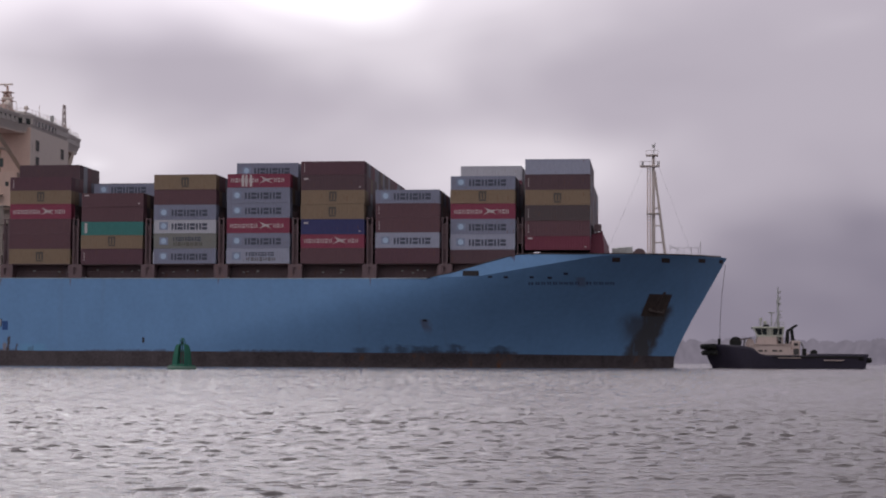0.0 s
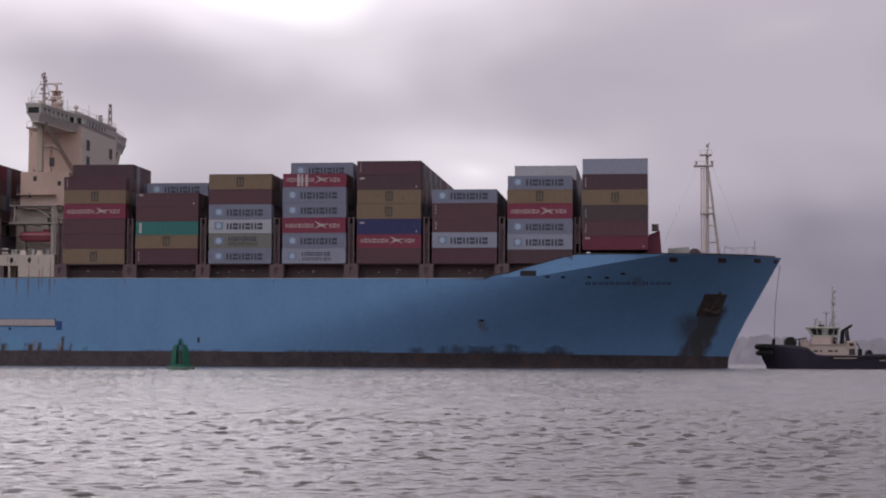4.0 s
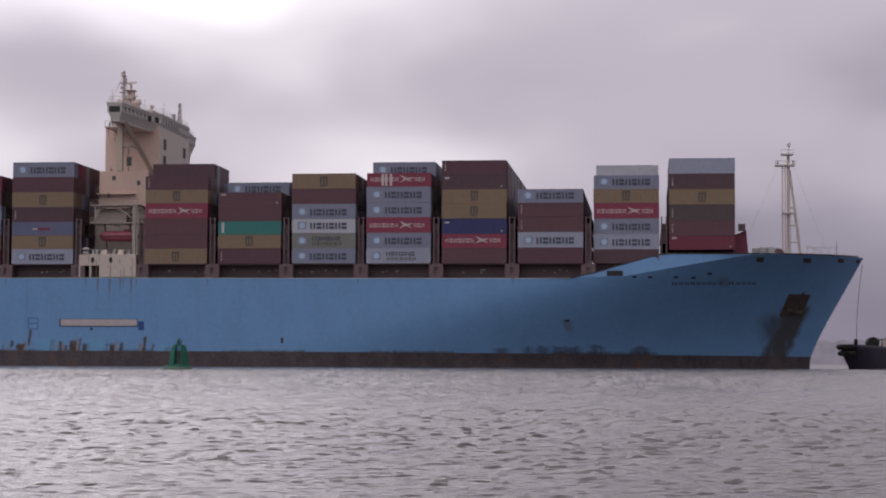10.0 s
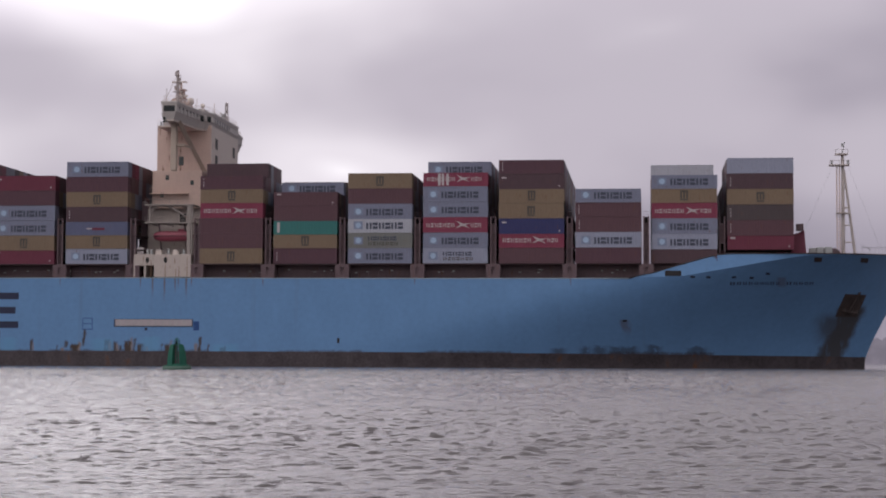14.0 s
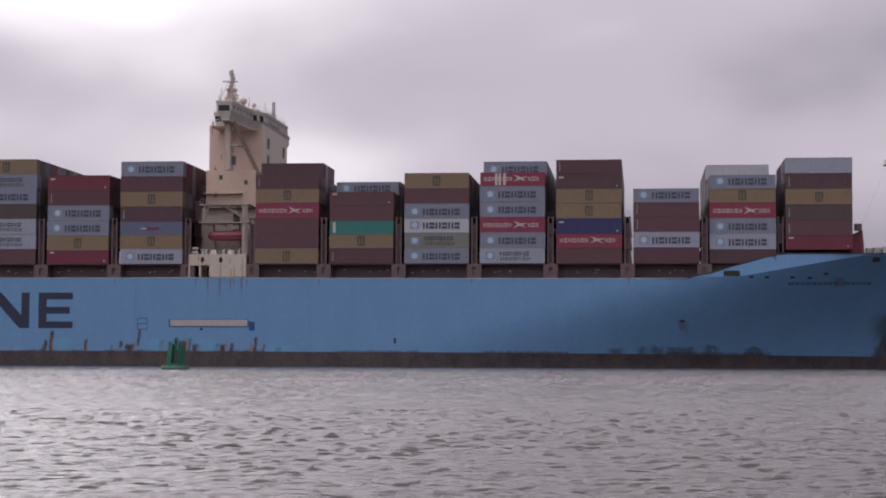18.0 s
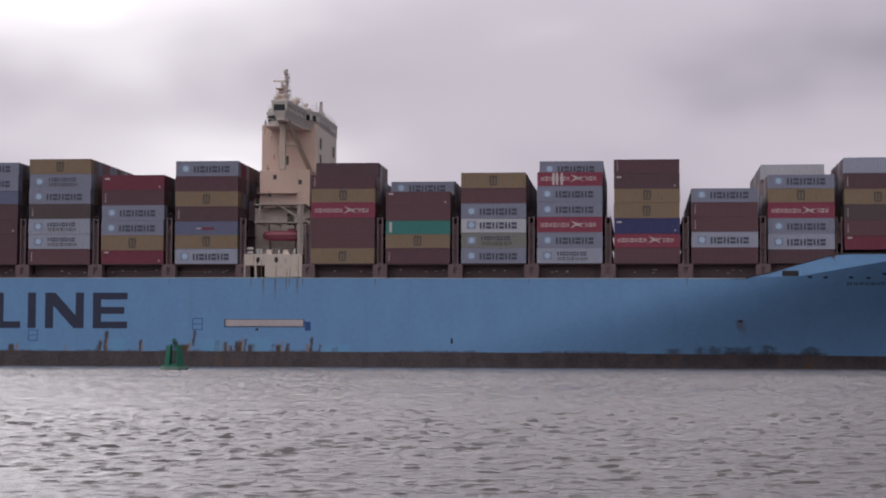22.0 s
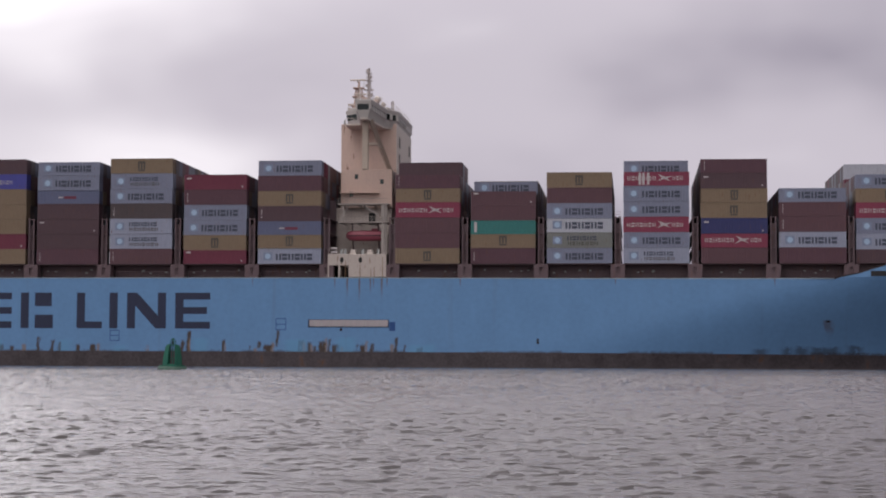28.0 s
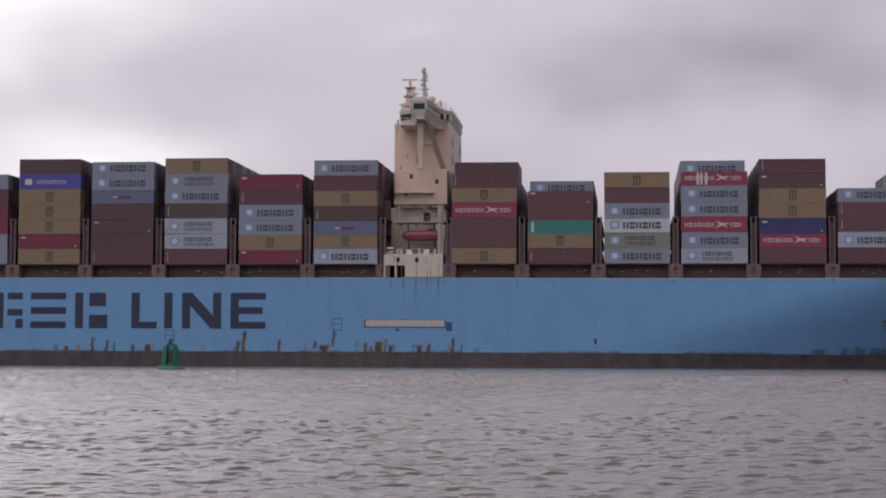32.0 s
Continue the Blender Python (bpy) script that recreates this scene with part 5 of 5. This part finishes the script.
    # dark back plate: the shade inside the cargo opening, in colour
    bm = B()
    box(bm, 13.75, 17.5, 5.0, 5.2, 17.05, 19.25)
    part("recess", bm, M_HOLE, root)
    for s in (16.2, 19.75):
        bm = B()
        rod(bm, (s, 0.06, 20.3), (s, -0.02, 20.3), 0.36, 10)
        bmesh.ops.scale(bm, vec=(1, 1, 1.6), verts=bm.verts[:], space=Matrix.Translation((0, 0, -20.3)))
        part("porthole", bm, M_HOLE, root)
    for s in (18.2, 21.5):
        bm = B()
        prism(bm, [(s - 0.65, 21.35), (s + 0.65, 21.35), (s + 0.45, 22.3), (s - 0.45, 22.3)], 0.6, 1.8)
        piece("davit_base", bm, M_CREAMW)
    for z in (21.75, 22.5):
        bm = B()
        rod(bm, (13.9, 1.0, z), (15.1, 1.0, z), 0.28, 10)
        part("liferaft", bm, M_WHITE, root, "white liferaft canister")
    for s in (15.9, 16.6, 20.0, 23.0):
        bm = B()
        box(bm, s - 0.25, s + 0.25, 1.2, 1.7, 21.4, 22.4, 0.04)
        piece("locker", bm, M_STEEL)
    bm = B()
    for s in np.arange(13.6, 24.7, 1.4):
        rod(bm, (s, 0.15, 21.4), (s, 0.15, 22.4), 0.03, 4)
    rod(bm, (13.6, 0.15, 22.4), (24.6, 0.15, 22.4), 0.03, 4)
    piece("side_rail", bm, M_POST)
    # davit arms
    for s in (17.8, 22.8):
        bm = B()
        rod(bm, (s, 4.5, 21.4), (s, 2.2, 27.4), 0.16, 6)
        piece("davit", bm, M_LASH)


superstructure()


def lifeboat():
    """An enclosed lifeboat hung in its davits."""
    root = new("lifeboat")
    bm = B()
    n, m_ = 20, 12
    rings = []
    for i in range(n + 1):
        u = -1 + 2 * i / n
        w = max(1 - abs(u) ** 5.0, 0.03) ** 0.42
        ring = []
        for j in range(m_):
            a = 6.2832 * j / m_
            ring.append(bm.verts.new((20.4 + 3.9 * u, 3.2 + 1.3 * w * math.copysign(abs(math.cos(a)) ** 0.6, math.cos(a)), 25.1 + (1.0 if math.sin(a) > 0 else 1.05) * w * math.copysign(abs(math.sin(a)) ** 0.55, math.sin(a)))))
        rings.append(ring)
    for a, b in zip(rings, rings[1:]):
        for j in range(m_):
            f = bm.faces.new((a[j], a[(j + 1) % m_], b[(j + 1) % m_], b[j]))
            f.smooth = True
    bm.faces.new(rings[0][::-1])
    bm.faces.new(rings[-1])
    bmesh.ops.recalc_face_normals(bm, faces=bm.faces[:])
    part("boat_shell", bm, M_BOAT, root)
    bm = B()
    box(bm, 21.4, 22.8, 2.6, 3.8, 26.0, 26.45, 0.12)
    part("cockpit", bm, M_BOAT, root)
    bm = B()
    box(bm, 16.8, 23.8, 1.88, 1.96, 24.95, 25.1)
    part("rubbing_strake", bm, M_HOLE, root)
    tagged(root, "red enclosed lifeboat hanging in its davits", "lifeboat")
    CARGO.append((root, Matrix.Identity(4)))


lifeboat()


# ================= tug and towing line =================
TUG = tagged(new("tugboat"), "dark navy tug with a cream deckhouse, on the ship's bow line", "tug")


def tug():
    """Built bow at x = 0, stern at x = 33.4, from its own waterline."""
    def half(x, k):
        w = 5.6
        f = 1 - max(0, (6.5 + 1.5 * (1 - k) - x) / (6.5 + 1.5 * (1 - k) - 1.6 * (1 - k))) ** 2.2 if x < 8 else 1.0
        a = 1 - 0.25 * max(0, (x - 27) / 6.4) ** 2
        return max(w * f * a, 0.05)

    top = [(-0.5, 4.75), (2.4, 4.85), (7.3, 4.55), (9.5, 4.2), (10.2, 3.6), (10.9, 2.95), (12.0, 2.75), (19.9, 2.65), (20.1, 2.75), (20.6, 3.0), (27, 3.0), (34, 2.9)]
    bm = B()
    for sign in (-1, 1):
        grid = []
        for i in range(61):
            q = i / 60
            col = []
            for j in range(9):
                k = j / 8
                x_bow, x_stern = 2.3 * (1 - k) ** 1.2, 31.9 - 0.7 * (1 - k)
                x = x_bow + (x_stern - x_bow) * q
                z = -0.6 + (lerp_table(top, x) + 0.6) * k
                h = half(x - x_bow * 0.5, k) * (0.85 + 0.15 * k)
                col.append(bm.verts.new((x, sign * h, z)))
            grid.append(col)
        for a, b in zip(grid, grid[1:]):
            for j in range(8):
                f = bm.faces.new((a[j], a[j + 1], b[j + 1], b[j]))
                f.smooth = True
        if sign < 0:
            keep = grid
    for j in range(8):
        bm.faces.new((keep[-1][j], keep[-1][j + 1], grid[-1][j + 1], grid[-1][j]))
        bm.faces.new((keep[0][j], keep[0][j + 1], grid[0][j + 1], grid[0][j]))
    for a, b, c, d in zip(keep, keep[1:], grid[1:], grid):
        bm.faces.new((a[8], b[8], c[8], d[8]))
    bmesh.ops.recalc_face_normals(bm, faces=bm.faces[:])
    hull = part("hull", bm, M_TUGHULL, TUG)
    # fenders round the bow and along the side
    bm = B()
    for z, r in ((4.35, 0.55), (3.1, 0.5)):
        prev = None
        for i in range(13):
            a = radians(-90 + 180 * i / 12)
            p = Vector((2.6 - 2.6 * math.cos(a) + (0.2 if z < 4 else 0), 3.9 * math.sin(a), z))
            if prev:
                rod(bm, prev, p, r, 8)
            prev = p
    part("bow_fender", bm, M_RUBBER, TUG, "black rubber bow fender rolls")
    bm = B()
    rod(bm, (32.2, -3.6, 1.75), (32.2, 3.6, 1.75), 0.55, 8)
    for y in (-1, 1):
        rod(bm, (32.2, 3.6 * y, 1.75), (30.1, 5.2 * y, 2.0), 0.5, 8, 0.25)
    part("stern_fender", bm, M_RUBBER, TUG)
    bm = B()
    rod(bm, (13.5, -5.6, 2.35), (31, -5.4, 2.35), 0.16, 6)
    part("side_fender", bm, M_RUBBER, TUG)
    for x0, x1, z in ((14.5, 18.9, 2.08), (23.3, 27.1, 1.64)):
        bm = B()
        box(bm, x0, x1, -5.66, -5.5, z, z + 0.16)
        part("marking", bm, M_TUGHOUSE, hull)
    # deckhouse
    bm = B()
    prism(bm, [(10.2, 2.6), (17.6, 2.6), (17.6, 4.55), (16.8, 4.85), (10.0, 4.85), (9.7, 4.5), (9.9, 3.6)], -3.7, 3.7)
    bmesh.ops.bevel(bm, geom=bm.edges[:], offset=0.12, segments=2, affect="EDGES")
    part("deckhouse", bm, M_TUGHOUSE, TUG)
    for x, w in ((11.2, 0.45), (12.2, 0.22), (14.0, 0.5), (15.1, 0.3)):
        bm = B()
        box(bm, x - w, x + w, -3.74, -3.6, 3.35, 3.72)
        part("side_window", bm, M_PANE, TUG)
    bm = B()
    box(bm, 9.9, 17.2, -3.95, -3.6, 4.78, 4.95)
    part("deck_edge", bm, M_TUGHOUSE, TUG)
    # narrower upper tier, with a stair well abaft it
    bm = B()
    prism(bm, [(10.4, 4.8), (14.4, 4.8), (14.4, 6.35), (10.9, 6.35), (10.6, 6.0)], -2.7, 2.7)
    bmesh.ops.bevel(bm, geom=bm.edges[:], offset=0.1, segments=2, affect="EDGES")
    part("upper_house", bm, M_TUGHOUSE, TUG)
    bm = B()
    box(bm, 14.3, 15.7, -2.0, 2.0, 4.8, 6.35)
    part("stair_casing", bm, M_TUGHOUSE, TUG)
    bm = B()
    box(bm, 14.7, 15.4, -2.06, -1.98, 4.9, 6.2)
    part("door", bm, M_HOLE, TUG)
    bm = B()
    for k in range(7):
        box(bm, 14.5 + 0.2 * k, 14.75 + 0.2 * k, -2.9, -2.2, 6.1 - 0.2 * k, 6.16 - 0.2 * k)
    rod(bm, (14.4, -2.9, 6.2), (15.9, -2.9, 4.8), 0.06, 5)
    rod(bm, (14.4, -2.9, 7.1), (15.9, -2.9, 5.7), 0.05, 5)
    part("stair", bm, M_STEEL, TUG)
    # wheelhouse, its windows leaning outwards to the roof
    bm = B()
    prism(bm, [(10.8, 6.3), (15.6, 6.3), (15.75, 6.7), (10.65, 6.7)], -2.6, 2.6)
    wh = part("wheelhouse", bm, M_WHEEL, TUG)
    bm = B()
    lo = [bm.verts.new(v) for v in ((10.65, -2.6, 6.7), (15.7, -2.6, 6.7), (15.7, 2.6, 6.7), (10.65, 2.6, 6.7))]
    hi = [bm.verts.new(v) for v in ((10.05, -3.0, 7.95), (15.8, -3.0, 7.95), (15.8, 3.0, 7.95), (10.05, 3.0, 7.95))]
    for k in range(4):
        bm.faces.new((lo[k], lo[(k + 1) % 4], hi[(k + 1) % 4], hi[k]))
    bm.faces.new(lo[::-1])
    bm.faces.new(hi)
    part("glazing", bm, M_GLASS, wh)
    for x0, x1, w in ((10.65, 10.05, 0.12), (11.7, 11.4, 0.07), (12.6, 12.6, 0.10), (13.1, 13.1, 0.34), (13.6, 13.6, 0.1), (14.7, 14.8, 0.07), (15.6, 15.7, 0.16)):
        bm = B()
        p = [bm.verts.new(v) for v in ((x0 - w, -2.65, 6.7), (x0 + w, -2.65, 6.7), (x1 + w, -3.05, 7.95), (x1 - w, -3.05, 7.95))]
        q = [bm.verts.new(v.co + Vector((0, 0.12, 0))) for v in p]
        bm.faces.new(p)
        bm.faces.new(q[::-1])
        for k in range(4):
            bm.faces.new((p[k], q[k], q[(k + 1) % 4], p[(k + 1) % 4]))
        part("mullion", bm, M_WHEEL, wh)
    bm = B()
    box(bm, 9.75, 16.0, -3.15, 3.15, 7.95, 8.32, 0.08)
    part("roof", bm, M_WHEEL, wh)
    bm = B()
    for x in np.arange(11.0, 15.9, 0.8):
        rod(bm, (x, -2.6, 8.3), (x, -2.6, 9.15), 0.04, 4)
    for z in (8.75, 9.15):
        rod(bm, (11.0, -2.6, z), (15.8, -2.6, z), 0.04, 4)
    part("roof_rail", bm, M_STEEL, wh)
    bm = B()
    box(bm, 11.9, 13.0, -2.2, -1.2, 8.3, 8.75, 0.06)
    part("horn_box", bm, M_RUBBER, wh)
    # mast and gear
    bm = B()
    rod(bm, (14.9, 0, 8.3), (14.9, 0, 13.2), 0.27, 8, 0.2)
    rod(bm, (14.9, 0, 13.2), (14.9, 0, 16.2), 0.16, 8, 0.1)
    rod(bm, (14.2, 0, 8.3), (14.8, 0, 10.4), 0.08, 6)
    box(bm, 14.62, 15.18, -0.3, 0.3, 13.1, 13.9, 0.05)
    for z, w in ((10.2, 0.8), (11.4, 0.9), (13.0, 0.7), (14.2, 0.5), (15.4, 0.7)):
        box(bm, 14.9 - 0.3, 14.9 + w, -0.1, 0.1, z - 0.05, z + 0.08)
    part("mast", bm, M_STEEL, TUG)
    for z in (10.5, 12.6, 13.7, 15.0):
        bm = B()
        rod(bm, (15.25, -0.2, z), (15.25, -0.2, z + 0.4), 0.16, 8)
        part("lantern", bm, M_STEEL, TUG)
    bm = B()
    rod(bm, (13.6, 0, 8.45), (13.6, 0, 11.0), 0.12, 6)
    box(bm, 13.0, 14.2, -0.2, 0.2, 11.0, 11.25, 0.03)
    part("radar", bm, M_STEEL, TUG)
    for x, h in ((11.45, 10.1), (12.3, 9.5)):
        bm = B()
        rod(bm, (x, -0.8, 8.3), (x, -0.8, h), 0.1, 6)
        box(bm, x - 0.28, x + 0.28, -1.1, -0.5, h - 0.65, h, 0.08)
        part("searchlight", bm, M_WHEEL, TUG)
    # funnels behind the wheelhouse: two thin pipes that bend aft
    for y in (-1.9, 1.9):
        bm = B()
        rod(bm, (16.6, y, 4.8), (16.75, y, 7.5), 0.25, 8, 0.22)
        rod(bm, (16.75, y, 7.5), (18.5, y, 8.7), 0.23, 8, 0.18)
        rod(bm, (17.8, y, 5.4), (17.5, y, 7.9), 0.2, 8, 0.18)
        part("funnel", bm, M_RUBBER, TUG, "sooty black exhaust funnel")
    bm = B()
    box(bm, 17.3, 18.9, -3.4, 3.4, 2.6, 5.55, 0.12)
    part("casing", bm, M_TUGHOUSE, TUG)
    bm = B()
    box(bm, 17.6, 18.7, -3.46, -3.38, 2.8, 4.0)
    part("louvre", bm, M_PANE, TUG)
    bm = B()
    box(bm, 17.7, 18.5, -3.46, -3.38, 4.55, 5.1)
    part("louvre", bm, M_HOLE, TUG)
    bm = B()
    for a, b in (((18.6, -3.3, 5.6), (19.4, -3.3, 5.0)), ((19.4, -3.3, 5.0), (19.7, -3.3, 3.0))):
        rod(bm, a, b, 0.07, 5)
    part("ladder_rail", bm, M_STEEL, TUG)
    # fore winch, bitts, after winch, crane
    bm = B()
    rod(bm, (6.5, -2.0, 5.2), (6.5, 2.0, 5.2), 1.15, 18)
    box(bm, 5.6, 7.4, -2.2, -1.9, 4.4, 5.6, 0.1)
    box(bm, 5.6, 7.4, 1.9, 2.2, 4.4, 5.6, 0.1)
    part("towing_winch", bm, M_RUBBER, TUG)
    bm = B()
    for y in (-0.6, 0.6):
        rod(bm, (3.3, y, 4.4), (3.3, y, 5.9), 0.28, 8)
    rod(bm, (3.3, -1.0, 5.7), (3.3, 1.0, 5.7), 0.3, 8)
    part("staple", bm, M_RUBBER, TUG)
    bm = B()
    prism(bm, [(8.4, 4.0), (10.2, 4.0), (10.0, 5.6), (9.6, 6.0), (8.9, 5.9), (8.5, 5.3)], -1.6, 1.6)
    bmesh.ops.bevel(bm, geom=bm.edges[:], offset=0.12, segments=2, affect="EDGES")
    part("vent_trunk", bm, M_TUGHOUSE, TUG)
    bm = B()
    rod(bm, (8.0, -2.0, 4.2), (8.2, -2.0, 5.8), 0.12, 6)
    rod(bm, (7.4, -2.0, 5.75), (9.6, -2.0, 6.15), 0.14, 6, 0.1)
    rod(bm, (7.2, -2.0, 5.7), (7.5, -2.0, 5.76), 0.22, 8)
    part("fire_monitor", bm, M_FAIR, TUG, "dull grey fire monitor on the fore deck")
    bm = B()
    box(bm, 19.2, 20.0, -4.8, -4.0, 2.4, 4.0, 0.06)
    rod(bm, (19.6, -4.4, 4.0), (18.9, -4.4, 5.2), 0.09, 6)
    part("deck_crane", bm, M_RUBBER, TUG)
    bm = B()
    rod(bm, (21.8, -1.4, 3.2), (21.8, 1.4, 3.2), 0.6, 12)
    part("stern_winch", bm, M_RUBBER, TUG)
    bm = B()
    box(bm, 20.0, 21.4, -4.0, 4.0, 2.2, 3.0, 0.05)
    part("locker", bm, M_TUGHOUSE, TUG)


tug()


def tow_line():
    ob = new("towing_line")
    bm = B()
    a, b = Vector((164.5, 27.4, 20.6)), Vector((163.3, 28.2, 5.9))
    prev = None
    for i in range(17):
        k = i / 16
        p = a.lerp(b, k) + Vector((-0.25 * math.sin(math.pi * k), 0, 0))
        if prev is not None:
            rod(bm, prev, p, 0.055, 6)
        prev = p
    part("rope", bm, M_ROPE, ob)
    return tagged(ob, "thin towing line from the ship's bow to the tug", "rope")


LINE = tow_line()


# ================= green channel buoy =================
def buoy():
    root = tagged(new("channel_buoy"), "green steel lateral buoy floating in the channel", "buoy")
    bm = B()
    rod(bm, (0, 0, -0.5), (0, 0, 0.62), 1.78, 32)
    bmesh.ops.bevel(bm, geom=[e for e in bm.edges if len(e.link_faces) == 2 and e.calc_face_angle(0) > 1], offset=0.14, segments=3, affect="EDGES")
    part("float", bm, M_GREEN, root)
    bm = B()
    rod(bm, (0, 0, 0.60), (0, 0, 0.76), 1.35, 28, 1.0)
    part("skirt", bm, M_GREEN, root)
    for i in range(4):
        a = radians(35 + 90 * i)
        c, s = math.cos(a), math.sin(a)
        bm = B()
        # a tapering, slightly bowed plate on each quarter, open between
        cols = []
        for z, r, w in ((0.62, 1.10, 0.50), (1.4, 1.06, 0.48), (2.2, 0.96, 0.43), (2.8, 0.84, 0.38), (3.2, 0.70, 0.31)):
            cols.append([bm.verts.new((c * (r + t) - s * o, s * (r + t) + c * o, z)) for o in (-w, w) for t in (0, 0.08)])
        for p, q in zip(cols, cols[1:]):
            for u, v in ((0, 2), (1, 3), (0, 1), (2, 3)):
                bm.faces.new((p[u], p[v], q[v], q[u]))
        bmesh.ops.recalc_face_normals(bm, faces=bm.faces[:])
        part("panel", bm, M_GREEN, root)
    bm = B()
    rod(bm, (0, 0, 0.5), (0, 0, 3.3), 0.08, 10)
    part("core", bm, M_GREEN, root)
    for z, r in ((1.5, 1.02), (2.5, 0.88)):
        ring = [(r * math.cos(v), r * math.sin(v), z) for v in np.linspace(0, 2 * math.pi, 21)]
        part("ring", sweep(B(), ring, 0.045, 6), M_GREEN, root)
    bm = B()
    rod(bm, (0, 0, 0.18), (0, 0, 0.46), 1.82, 32)
    part("float_rim", bm, M_RIM, root, "pale rim of the float")
    bm = B()
    rod(bm, (0, 0, 3.17), (0, 0, 3.27), 0.72, 16)
    part("top_ring", bm, M_GREEN, root)
    for i in range(2):
        a = radians(10 + 90 * i)
        hoop = [(0.36 * math.cos(v) * math.cos(a), 0.36 * math.cos(v) * math.sin(a), 3.25 + 0.8 * math.sin(v)) for v in np.linspace(0, math.pi, 11)]
        part("hoop", sweep(B(), hoop, 0.06, 6), M_GREEN, root)
    bm = B()
    rod(bm, (0, 0, 3.3), (0, 0, 3.75), 0.2, 10, 0.16)
    part("lantern", bm, M_RUBBER, root, "small dark lantern on top")
    for piece in root.children:
        piece.data.transform(Matrix.Scale(0.92, 4))
    return root


BUOY = buoy()
BUOY.matrix_basis = pose(-30.7, 212.0, 0, 0, 0, 10)


# ================= what moves =================
def motions():
    times = (0, 8, 16, 24, 32)
    course = {t: ship_pose(t) for t in times}
    walk(SHIP, [(t, course[t]) for t in times])
    for ob, m in CARGO:
        walk(ob, [(t, course[t] @ m) for t in times])
    walk(LINE, [(t, course[t]) for t in times])
    walk(TUG, [(t, course[t] @ pose(159.9, 28.2, 0)) for t in times])
    walk(WATER, [(0, pose(0, 0, 0)), (16, pose(-6, -1, 0)), (32, pose(-12, -2, 0))])
    walk(SKY, [(0, pose(0, 0, 0)), (16, pose(0, 0, 0, 0, 0, 6.6)), (32, pose(0, 0, 0, 0, 0, 13.2))])
    bob = [(t, pose(-30.7, 212.0, 0.05 * math.sin(t * 1.1), 0.8 * math.sin(t * 0.9), 1.0 * math.sin(t * 0.7 + 1), 10)) for t in range(0, 33, 1)]
    walk(BUOY, bob)


motions()
